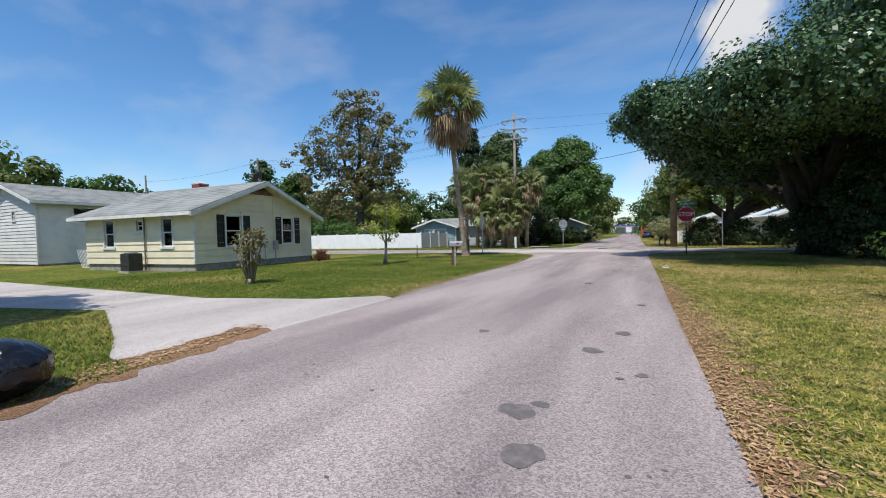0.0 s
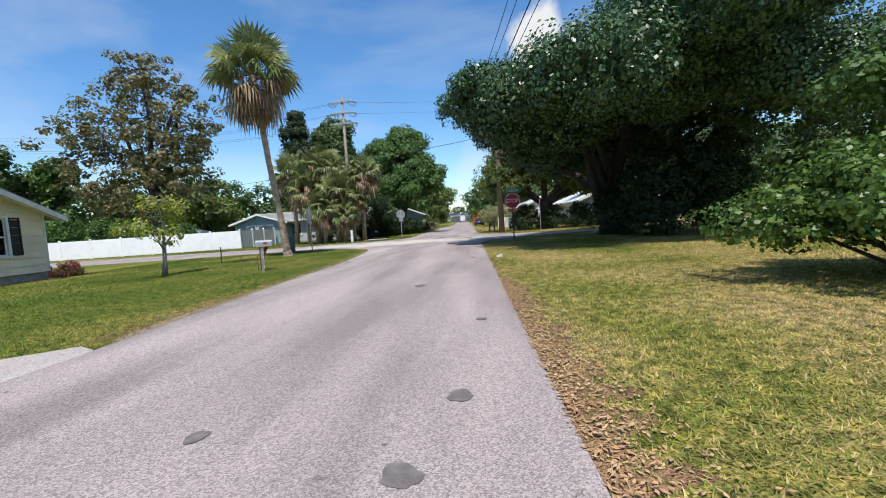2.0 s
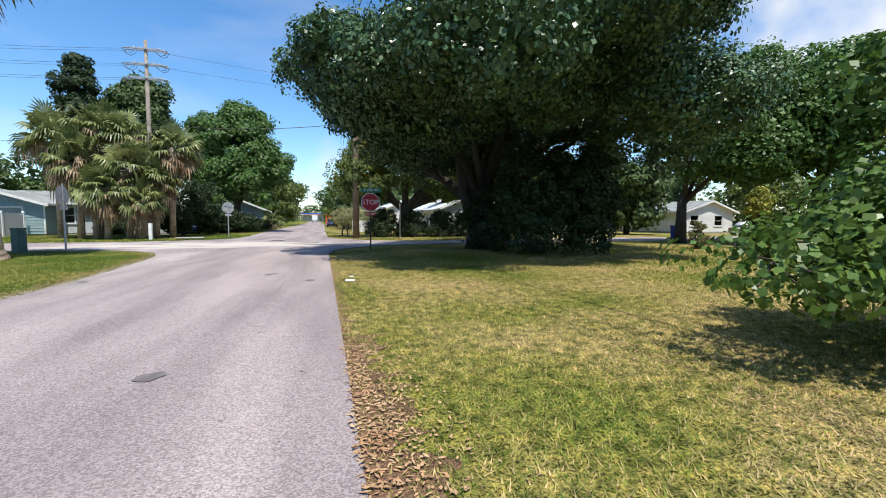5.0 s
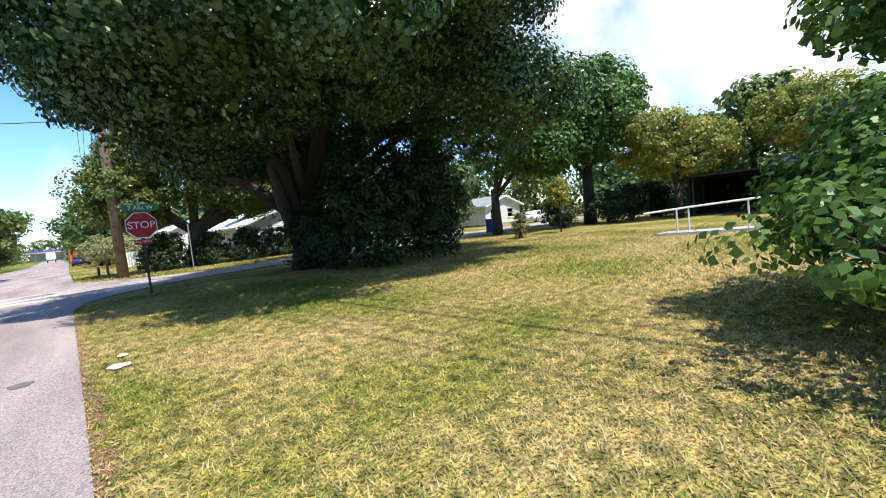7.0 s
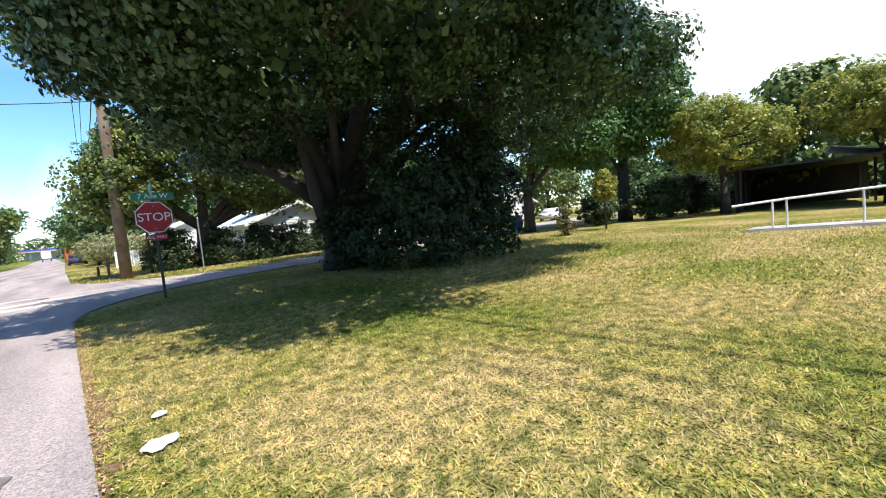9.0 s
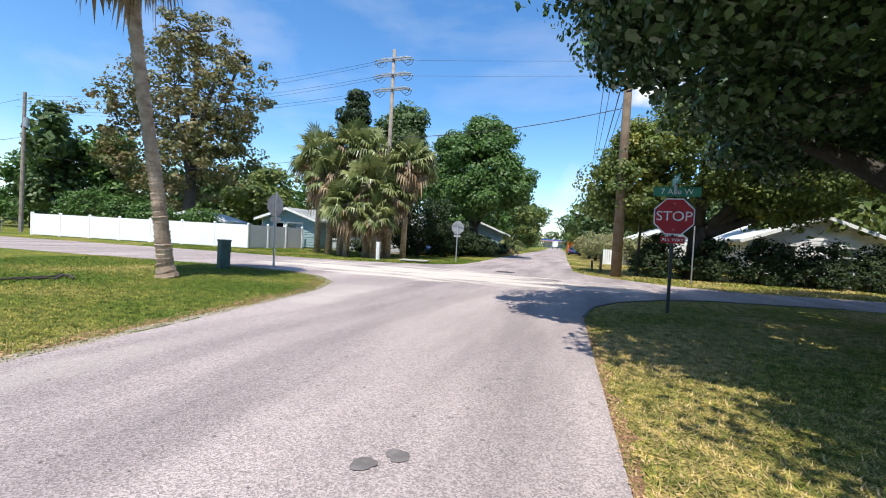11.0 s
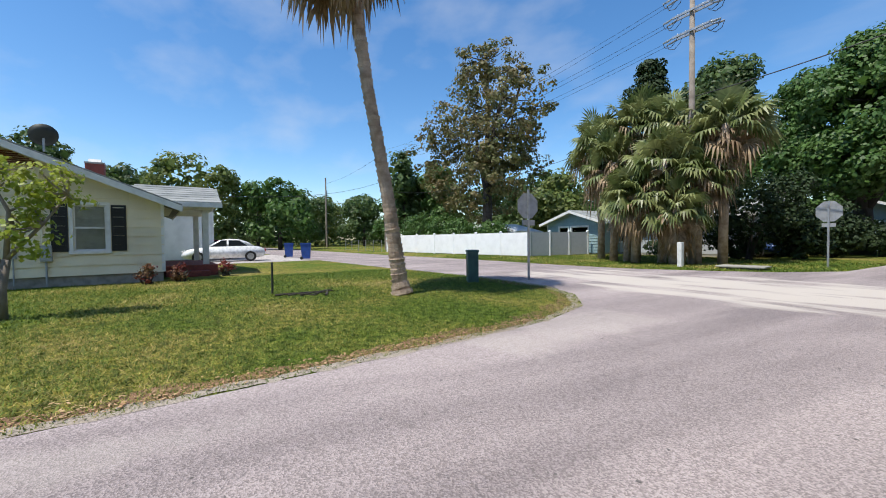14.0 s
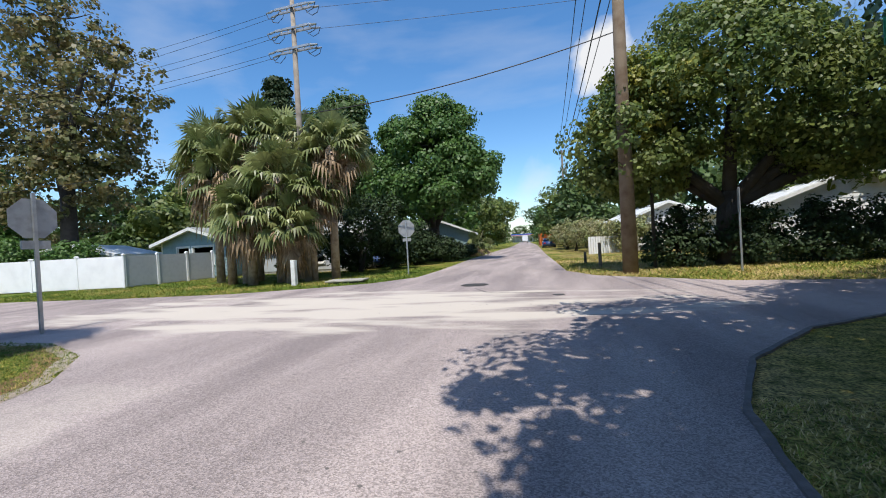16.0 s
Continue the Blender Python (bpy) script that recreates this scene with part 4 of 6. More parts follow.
# ---- signs, poles, fences, street things ----
def octagon(r, x0, x1, bevel=0.0):
    return prism([(r * math.cos(math.tau * (k + 0.5) / 8), r * math.sin(math.tau * (k + 0.5) / 8)) for k in range(8)], "x", x0, x1)


def lettering(name, text, size, mat, parent, m, label=""):
    cu = bpy.data.curves.new(name, "FONT")
    cu.body, cu.size, cu.align_x, cu.align_y, cu.extrude = text, size, "CENTER", "CENTER", 0.001
    tmp = bpy.data.objects.new(name, cu)
    scene.collection.objects.link(tmp)
    me = bpy.data.meshes.new_from_object(tmp.evaluated_get(bpy.context.evaluated_depsgraph_get()))
    bpy.data.objects.remove(tmp)
    me.materials.append(mat)
    ob = new(name, me)
    ob.parent, ob.matrix_local = parent, m
    if label:
        ob["label"] = label
    return ob


def stop_sign(label, x, y, rz, centre, post_top, post_mat, across=0.78, street=False):
    """The face looks along local +x."""
    s = thing("stop_sign", label, "stop sign", pose(x, y, 0, 0, 0, rz), "stop signs")
    r = across / 2 / math.cos(math.pi / 8)
    part("post", box((-0.03, -0.03, 0), (0.02, 0.03, post_top), 0.006), post_mat, s, "square steel post")
    pl = part("plate", octagon(r, 0.024, 0.028), M["sign_back"], s, "octagonal aluminium plate", pose(0, 0, centre))
    part("border", octagon(r - 0.008, 0.0285, 0.030), M["sign_white"], pl)
    part("face", octagon(r - 0.03, 0.0305, 0.032), M["sign_red"], pl, "red sign face")
    lettering("word", "STOP", across * 0.37, M["sign_white"], pl, pose(0.0335, 0, 0.0, 90, 0, 90), "white word STOP")
    for dz in (-0.28, 0.28):
        part("bolt", tube([(0.03, 0, dz), (0.037, 0, dz)], 0.012, 6), M["galv"], pl)
    return s


st1 = stop_sign("red stop sign with green street name blades on a dark post", 1.8, 26.1, -90, 2.07, 2.5, M["post"])
ap = part("all_way_plate", box((0.024, -0.23, 1.50), (0.03, 0.23, 1.64)), M["sign_red"], st1, "small red plate under the sign")
lettering("word", "ALL WAY", 0.1, M["sign_white"], ap, pose(0.0315, 0, 1.57, 90, 0, 90), "white words")
bl = part("street_blade", box((-0.004, -0.42, 2.5), (0.004, 0.48, 2.70)), M["sign_green"], st1, "green street name blade")
lettering("street_name", "7 Ave W", 0.17, M["sign_white"], bl, pose(0.0055, 0.03, 2.6, 90, 0, 90), "white street name")
bl2 = part("street_blade", box((-0.42, -0.004, 2.74), (0.42, 0.004, 2.93)), M["sign_green"], st1, "green street name blade")
lettering("street_name", "35 St W", 0.16, M["sign_white"], bl2, pose(0, -0.0055, 2.835, 90, 0, 0), "white street name")
part("blade_bracket", box((-0.02, -0.03, 2.55), (0.02, 0.03, 2.77), 0.004), M["galv"], st1)
st2 = stop_sign("stop sign seen from behind on a bare steel post", -10.35, 27.85, 178, 2.2, 2.68, M["galv"], 0.74)
part("warning_plate", box((-0.02, -0.22, 1.62), (0.024, 0.22, 1.78)), M["sign_back"], st2)
st3 = stop_sign("stop sign seen from behind at the far corner", -7.3, 39.75, 92, 2.1, 2.5, M["galv"], 0.76)
part("warning_plate", box((0.02, -0.2, 1.52), (0.026, 0.2, 1.66)), M["sign_back"], st3)


def insulator(parent, x, y, z, flip=1):
    bm = bmesh.new()
    for k in range(4):
        r = 0.05 - 0.006 * k
        tube([(x, y, z + 0.05 * k), (x, y, z + 0.05 * k + 0.025)], [r, r * 0.6], 8, bm)
    part("insulator", bm, M["galv"], parent)


pole = thing("utility_pole", "weathered grey wooden power pole with six crossarms", "utility pole", pose(-11.15, 37.7, 0))
part("pole_shaft", tube([(0, 0, 0), (0, 0, 6), (0, 0, 12.3)], [0.16, 0.125, 0.09], 14), M["pole_wood"], pole, smooth=True)
for k, z in enumerate((11.75, 10.85, 10.0)):
    for sgn in (-1, 1):
        part("crossarm", box((-0.78, sgn * 0.14 - 0.035, z - 0.045), (0.78, sgn * 0.14 + 0.035, z + 0.045)), M["galv"], pole, "grey weathered crossarm")
    for x in (-0.7, -0.36, 0.36, 0.7):
        insulator(pole, x, 0.14, z + 0.045)
    for sgn in (-1, 1):
        for y in (-0.15, 0.15):
            part("dead_end", tube([(sgn * 0.78, y, z), (sgn * 0.98, y, z - 0.05), (sgn * 1.2, y, z - 0.06)], [0.03, 0.05, 0.03], 6), M["galv"], pole)
            part("jumper", tube([(sgn * 1.2, y, z - 0.06), (sgn * 1.1, y, z - 0.3), (sgn * 0.85, y, z - 0.38), (sgn * 0.6, y, z - 0.2), (sgn * 0.5, y, z + 0.05)], 0.016, 5), M["wire"], pole, "black looped jumper cable")
stub = thing("stub_post", "short pale concrete stub post beside the pole", "post", pose(-10.62, 36.0, 0))
part("post", box((-0.09, -0.09, 0), (0.09, 0.09, 1.0), 0.02), M["trim"], stub)

wpole = thing("utility_pole", "brown wooden power pole among leaves at the corner", "utility pole", pose(1.5, 36.75, 0))
part("pole_shaft", tube([(0, 0, 0), (0, 0, 6), (0.05, 0, 12.6)], [0.24, 0.2, 0.15], 14), M["brown_pole"], wpole, smooth=True)
part("crossarm", box((-0.9, -0.16, 11.9), (0.9, -0.04, 12.03), 0.01), M["pole_wood"], wpole)
for x in (-0.8, -0.35, 0.35, 0.8):
    insulator(wpole, x, -0.1, 12.03)
fpole = thing("utility_pole", "distant wooden power pole beyond the fence", "utility pole", pose(-46, 37, 0))
part("pole_shaft", tube([(0, 0, 0), (0, 0, 12)], [0.17, 0.12], 10), M["pole_wood"], fpole)
part("transformer", tube([(0.3, 0, 9.0), (0.3, 0, 9.8)], 0.2, 12), M["mail_grey"], fpole)
fp2 = copy_thing(fpole, pose(0.8, 74, 0))
fp2["label"] = "distant wooden power pole along the road"
fp3 = copy_thing(fpole, pose(-72, 36, 0))


def cable(label, a, b, sag, r=0.024, group="overhead cables"):
    a, b = Vector(a), Vector(b)
    pts = []
    for k in range(17):
        f = k / 16
        p = a.lerp(b, f)
        p.z -= sag * 4 * f * (1 - f)
        pts.append(p)
    ob = mesh_object("cable", tube(pts, r, 5), M["wire"])
    return tagged(ob, label, "cable", group)


for x, z, thick in ((-0.8, 12.2, 0.02), (-0.35, 12.2, 0.02), (0.35, 12.2, 0.034), (0.8, 12.2, 0.022)):
    cable("thin black overhead power cable along the road", (1.5 + x, 36.65, z), (8.3 + x, -22, z - 0.6), 0.5, thick)
    cable("thin black overhead power cable along the road", (1.5 + x, 36.65, z), (0.8 + x * 0.6, 74, 11.6), 0.5, thick)
cable("black service cable over the crossing", (-11.0, 37.7, 7.2), (1.5, 36.75, 7.9), 0.35, 0.02)
cable("black service cable to the far pole", (-11.15, 37.7, 6.6), (-46, 37, 7.0), 1.4, 0.014)
for k, z in enumerate((11.7, 10.8, 9.95)):
    for y in (-0.15, 0.15):
        cable("thin power cable along the cross street", (-12.35, 37.7 + y, z - 0.06), (-46, 37 + y * 4, 11.6 - 0.5 * k), 0.9, 0.008)
cable("thin power cable beyond the far pole", (-46, 37, 11.5), (-72, 36, 11), 0.5, 0.012)
cable("black service cable to the house", (-46, 37, 8.2), (-24.5, 18.2, 3.6), 0.8, 0.015)
for k, z in enumerate((11.7, 10.8)):
    cable("thin power cable along the cross street", (-9.95, 37.85, z - 0.06), (60, 44, 11.5), 1.2, 0.008)

# white vinyl fence with a grey gate return
fence = thing("vinyl_fence", "long white vinyl privacy fence with grey panels at the corner", "fence", pose(0, 0, 0))


def fence_run(p0, p1, n, mat, top, ends=True):
    a, b = Vector((*p0, 0)), Vector((*p1, 0))
    rz = math.degrees(math.atan2(b.y - a.y, b.x - a.x))
    L = (b - a).length / n
    for k in range(n):
        m = Matrix.Translation(a.lerp(b, k / n)) @ pose(0, 0, 0, 0, 0, rz)
        pnl = part("panel", box((0.05, -0.035, 0.1), (L - 0.05, 0.035, top - 0.1)), mat, fence, m=m)
        part("rail", box((0.05, -0.03, top - 0.13), (L - 0.05, 0.03, top)), mat, pnl)
        part("rail", box((0.05, -0.03, 0.05), (L - 0.05, 0.03, 0.18)), mat, pnl)
    for k in range(n + 1):
        m = Matrix.Translation(a.lerp(b, k / n)) @ pose(0, 0, 0, 0, 0, rz)
        ps = part("post", box((-0.065, -0.065, 0), (0.065, 0.065, top + 0.05), 0.008), M["vinyl"], fence, m=m)
        part("cap", prism([(-0.08, top + 0.05), (0.08, top + 0.05), (0.0, top + 0.12)], "y", -0.08, 0.08), M["vinyl"], ps)


fence_run((-21.35, 37.5), (-38.6, 34.3), 7, M["vinyl"], 1.6)
fence_run((-21.35, 37.5), (-20.9, 42.4), 3, M["grey_vinyl"], 1.6)

# mailboxes on two posts
def mailbox(label, x, y, rz, post_mat, kind_post):
    mb = thing("mailbox", label, "mailbox", pose(x, y, 0, 0, 0, rz), "mailboxes")
    if kind_post == "wood":
        part("post", box((-0.04, -0.04, 0), (0.04, 0.04, 0.78), 0.008), post_mat, mb)
        part("brace", prism([(0.05, 0.38), (0.24, 0.76), (0.16, 0.78), (0.05, 0.55)], "y", -0.03, 0.03), post_mat, mb)
        part("board", box((-0.14, -0.1, 0.78), (0.34, 0.1, 0.81)), post_mat, mb)
    else:
        part("post", box((-0.032, -0.032, 0), (0.032, 0.032, 0.78), 0.006), post_mat, mb)
        for k in range(4):
            part("scroll", tube([(0.037, -0.025, 0.12 + 0.16 * k), (0.042, 0.02, 0.2 + 0.16 * k), (0.037, -0.025, 0.27 + 0.16 * k)], 0.012, 5), M["sign_white"], mb)
        part("rod", tube([(-0.12, -0.1, 0.0), (-0.12, -0.1, 0.55), (-0.05, -0.05, 0.6)], 0.01, 6), M["post"], mb)
    prof = [(-0.085, 0.81), (0.085, 0.81), (0.085, 0.92)] + [(0.085 * math.cos(a), 0.92 + 0.085 * math.sin(a)) for a in (0.5, 1.05, 1.57, 2.1, 2.64)] + [(-0.085, 0.92)]
    bx = part("box", prism(prof, "x", -0.14, 0.34), M["mail_grey"], mb, "grey arched mailbox body")
    part("door", prism([(a * 1.03, 0.81 + (b - 0.81) * 1.02) for a, b in prof], "x", 0.341, 0.352), M["mail_grey"], bx)
    part("latch", box((0.352, -0.02, 0.98), (0.37, 0.02, 1.0)), M["galv"], bx)
    part("flag", box((0.1, -0.1, 0.9), (0.22, -0.094, 0.95)), M["sign_red"], bx)
    return mb, bx


ma, ba = mailbox("grey mailbox on a scrolled aluminium post in the grass", -6.75, 16.4, 12, M["aluminium"], "metal")
mb_, bb = mailbox("grey mailbox on a red-brown wooden post with brace", -7.05, 16.85, 2, M["mail_wood"], "wood")
for k in range(3):
    part("number_bar", box((0.353, -0.055 + 0.04 * k, 0.87), (0.356, -0.03 + 0.04 * k, 0.93)), M["shutter"], bb)

ub = thing("utility_pedestal", "dark green telecom pedestal in the grass", "utility box", pose(-10.8, 26.15, 0, 0, 0, -20))
part("body", box((-0.15, -0.15, 0), (0.15, 0.15, 0.86), 0.02), M["utility"], ub)
part("lid", box((-0.165, -0.165, 0.86), (0.165, 0.165, 0.93), 0.02), M["utility"], ub)
part("rib", box((0.15, -0.02, 0.05), (0.158, 0.02, 0.84)), M["utility"], ub)
rod = thing("steel_stake", "thin dark steel stake in the lawn", "stake", pose(-11.4, 20.9, 0))
part("stake", tube([(0, 0, 0), (0.01, 0, 0.75)], 0.025, 6), M["post"], rod)
for i in range(5):
    tw = mesh_object("fallen_branch", tube([(0, 0, 0.03), (0.4, 0.1, 0.06), (0.9, -0.05 + 0.1 * i, 0.04)], [0.03, 0.02, 0.01], 5), M["bark"], m=pose(-10.9 + 0.15 * i, 20.9 + 0.25 * i, 0, 0, 0, 60 + 22 * i))
    tagged(tw, "dry fallen branch on the lawn", "branch", "fallen branches")

# bagged rubbish
rngb = np.random.default_rng(4)
bm = bmesh.new()
bmesh.ops.create_icosphere(bm, subdivisions=4, radius=0.42)
for v in bm.verts:
    n = noise.noise(v.co * 5) * 0.10 + abs(noise.noise(v.co * 11)) * 0.10 + noise.noise(v.co * 23) * 0.03
    v.co *= 1 + n
    v.co.z = v.co.z * 0.72
    if v.co.z > 0.15:
        v.co.x *= 1 - (v.co.z - 0.15) * 0.9
        v.co.y *= 1 - (v.co.z - 0.15) * 0.9
    v.co.z = max(v.co.z, -0.27) + 0.27
bag = thing("rubbish_bag", "shiny black plastic rubbish bag tied at the top", "rubbish bag", pose(-4.04, 2.86, 0.012) @ Matrix.Diagonal((0.86, 0.86, 0.84, 1)))
part("bag", bm, M["bag"], bag, smooth=True)
part("knot", tube([(-0.1, 0, 0.46), (-0.1, 0.02, 0.54), (-0.15, 0.04, 0.58)], [0.06, 0.03, 0.05], 8), M["bag"], bag)

# air conditioner and lattice
ac = thing("air_conditioner", "dark grey outdoor air conditioner unit by the wall", "air conditioner", pose(-18.8, 10.3, 0, 0, 0, 7) @ Matrix.Diagonal((0.68, 0.68, 0.95, 1)))
part("pad", box((-0.5, -0.5, 0), (0.5, 0.5, 0.07)), M["concrete"], ac)
part("body", box((-0.4, -0.4, 0.07), (0.4, 0.4, 0.84), 0.03), M["post"], ac)
for k in range(9):
    part("louvre", box((-0.412, -0.412, 0.14 + 0.075 * k), (0.412, 0.412, 0.16 + 0.075 * k), 0.004), M["iron"], ac)
part("top_grille", tube([(0, 0, 0.84), (0, 0, 0.88)], [0.36, 0.33], 20), M["iron"], ac)
lat = thing("lattice_screen", "white diagonal lattice screen between the buildings", "lattice", pose(-24.2, 11.0, 0, 0, 0, 4))
for k in range(14):
    for sgn in (-1, 1):
        x0 = -1.0 + 0.14 * k
        bm = prism([(x0, 0.02), (x0 + 0.04, 0.02), (x0 + 0.04 + sgn * 0.45, 0.95), (x0 + sgn * 0.45, 0.95)], "y", 0.01 * sgn, 0.01 * sgn + 0.008)
        part("slat", bm, M["trim"], lat)

man = thing("manhole_cover", "round cast-iron manhole cover in the crossing", "manhole cover", pose(-3.25, 34.45, 0.006))
part("rim", tube([(0, 0, 0), (0, 0, 0.006)], 0.42, 24), M["iron"], man)
part("lid", tube([(0, 0, 0.006), (0, 0, 0.012)], 0.35, 24), M["iron"], man)
vb = thing("valve_cover", "small iron valve cover in the asphalt", "manhole cover", pose(-0.85, 31.9, 0.006))
part("lid", tube([(0, 0, 0), (0, 0, 0.008)], 0.13, 16), M["iron"], vb)
dr = thing("storm_drain", "low concrete storm drain inlet in the verge", "storm drain", pose(-8.7, 36.6, 0, 0, 0, 10))
part("slab", box((-0.75, -0.4, 0.07), (0.75, 0.5, 0.13), 0.02), M["block"], dr)
# solid black block, the opening's darkness given as colour
part("mouth", box((-0.6, -0.36, 0), (0.6, 0.3, 0.07)), M["dark"], dr)
pp = mesh_object("paper_scrap", prism(blob(0, 0, 0.11, 0.08, 3, 14, 0.3), "z", 0.03, 0.036), M["paper"], m=pose(0.77, 16.97, 0.0, 6, 4, 20))
tagged(pp, "crumpled white paper scrap in the grass", "litter")
pp = mesh_object("paper_scrap", prism(blob(0, 0, 0.06, 0.04, 4, 14, 0.3), "z", 0.03, 0.036), M["paper"], m=pose(0.82, 17.54, 0.0, 6, 4, 20))
tagged(pp, "small white paper scrap in the grass", "litter")

# ---- trees ----
sabal_palm("tall sabal palm with a leaning ringed trunk and brown skirt", (-9.6, 23.45, 0), [(0, 0, 0, 0.25), (-0.03, -0.04, 0.3, 0.17), (-0.10, -0.27, 2.2, 0.135), (-0.20, -0.66, 4.6, 0.12), (-0.28, -1.2, 8.5, 0.14)], 2.6, 40, 100, 11, droop=0.2)
CL = [(-16.6, 38.6, 6.4, 2.6), (-14.6, 38.9, 6.8, 2.6), (-12.6, 39.2, 6.7, 2.5), (-10.5, 38.9, 6.0, 2.4), (-15.0, 37.6, 5.0, 2.4), (-12.4, 37.6, 4.6, 2.3), (-13.2, 36.8, 3.2, 2.1), (-11.6, 37.2, 2.5, 1.9), (-14.2, 37.6, 3.4, 2.0), (-11.2, 38.2, 4.0, 2.0)]
for i, (x, y, h, r) in enumerate(CL):
    sabal_palm("shaggy sabal palm in a dense clump with dead fronds", (x, y, 0), [(0, 0, 0, 0.2), (0.1, -0.1, h * 0.5, 0.17), (0.15, -0.15, h, 0.17)], r * 0.95, 46, 62, 30 + i, rings=False, group="palm clump", droop=0.26)

# the great oak at the corner
tree("oak_tree", "huge spreading oak with dense dark crown", "tree", (6.9, 26.2, 0),
     [(0, 0, 0, 0.75), (0, 0, 0.8, 0.6), (0.0, -0.1, 1.8, 0.55), (0.1, 0, 2.6, 0.5)],
     [[(0, 0, 1.6, 0.4), (-0.9, -0.7, 3.6, 0.27), (-2.6, -1.8, 5.6, 0.16), (-3.8, -3.2, 6.8, 0.08)],
      [(0, 0, 2.0, 0.42), (0.4, -0.8, 4.2, 0.3), (0.6, -2.2, 6.6, 0.2), (1.2, -4.0, 8.4, 0.1)],
      [(0.1, 0, 2.2, 0.4), (1.6, -0.9, 4.0, 0.3), (3.6, -2.0, 5.6, 0.2), (6.0, -3.0, 7.6, 0.1)],
      [(-0.1, 0, 1.9, 0.32), (-1.6, 0.6, 3.2, 0.2), (-3.6, 1.0, 4.4, 0.12), (-5.4, 0.6, 5.2, 0.06)],
      [(0.1, 0, 2.4, 0.35), (0.9, 1.4, 5.0, 0.25), (1.4, 2.6, 8.0, 0.15), (1.8, 3.4, 10.2, 0.08)],
      [(0.0, 0, 1.7, 0.22), (-0.5, -1.2, 3.2, 0.14), (-1.6, -3.4, 4.6, 0.09), (-2.4, -5.4, 5.2, 0.05)],
      [(-0.3, -0.1, 0.7, 0.3), (-1.0, -0.5, 2.6, 0.22), (-1.5, -1.0, 4.6, 0.15), (-1.9, -1.6, 6.4, 0.08)],
      [(0.3, -0.1, 0.9, 0.34), (1.5, -0.6, 2.9, 0.25), (3.0, -1.0, 4.3, 0.18), (5.0, -1.2, 5.6, 0.09)]],
     [(-3.3, -3.6, 5.9, 3.6, 3.2, 2.2), (-4.9, -3.0, 5.4, 2.4, 2.3, 1.4), (-3.8, -0.8, 5.3, 3.0, 2.8, 2.0), (-5.9, -3.1, 6.4, 2.7, 2.6, 1.5), (-5.3, -0.4, 6.3, 2.6, 2.7, 1.5), (-6.2, -4.7, 6.7, 1.9, 1.6, 1.1), (-4.4, -6.2, 5.9, 2.5, 2.0, 1.5), (-2.8, -8.6, 5.6, 3.0, 2.3, 1.5), (-1.2, -5.4, 6.0, 3.4, 3.2, 1.8),
      (0.8, -5.0, 7.4, 3.8, 3.4, 3.0), (0.9, -8.8, 7.8, 3.2, 2.6, 2.2), (3.1, -6.8, 7.8, 2.6, 2.6, 2.8), (4.7, -6.8, 5.3, 2.8, 2.5, 1.6), (4.0, 3.0, 6.6, 2.6, 1.8, 2.0), (3.6, -2.6, 9.0, 4.6, 4.6, 4.8), (3.6, 1.6, 10.4, 4.6, 4.6, 3.8), (6.4, -2.5, 6.4, 3.8, 3.8, 3.5), (-0.4, 1.6, 7.0, 3.6, 3.2, 2.6), (1.6, 2.6, 4.9, 3.0, 1.8, 1.7), (-1.8, 2.4, 4.4, 2.4, 1.6, 1.3)],
     1320, 185, 0.72, 0.13, "great_oak_leaf", seed=21, inner=0.55, sprays=90)
def shrub(name, label, base, lobes, clumps, leaves, spread, leaf, mat, seed, inner=0.3, stems=7, group="", category="shrub"):
    rng = np.random.default_rng(seed)
    tips = [lobes[i % len(lobes)][:3] for i in range(stems)]
    limbs = [[(rng.uniform(-0.15, 0.15), rng.uniform(-0.15, 0.15), 0, 0.035), (t[0] * 0.4 + rng.uniform(-0.2, 0.2), t[1] * 0.4 + rng.uniform(-0.2, 0.2), t[2] * 0.55, 0.025), (t[0] + rng.uniform(-0.3, 0.3), t[1] + rng.uniform(-0.3, 0.3), t[2], 0.012)] for t in tips]
    return tree(name, label, category, base, [(0, 0, 0, 0.05), (0.02, 0, 0.3, 0.03)], limbs, lobes, clumps, leaves, spread, leaf, mat, seed=seed, inner=inner, sprays=40, group=group)


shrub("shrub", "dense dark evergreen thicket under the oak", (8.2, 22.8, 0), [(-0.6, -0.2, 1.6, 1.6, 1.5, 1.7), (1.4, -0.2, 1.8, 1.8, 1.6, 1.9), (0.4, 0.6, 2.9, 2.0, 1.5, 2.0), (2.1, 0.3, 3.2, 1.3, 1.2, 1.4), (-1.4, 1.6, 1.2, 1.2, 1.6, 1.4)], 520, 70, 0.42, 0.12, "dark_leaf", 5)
shrub("shrub", "leafy green bush with arching twigs over bare soil", (6.3, 10.45, 0), [(0.0, 0.1, 1.25, 1.8, 1.5, 0.7), (-1.4, 0.6, 0.95, 1.0, 1.1, 0.42), (0.5, 0.6, 1.25, 1.5, 1.1, 0.65), (1.1, -0.4, 2.0, 1.3, 1.3, 0.75), (1.9, 0.3, 1.8, 1.4, 1.3, 0.9), (-0.4, -1.0, 1.15, 1.2, 0.9, 0.5), (-0.3, 0.2, 1.65, 0.9, 0.9, 0.45)], 640, 46, 0.27, 0.084, "bush_leaf", 6, stems=20, inner=0.4)
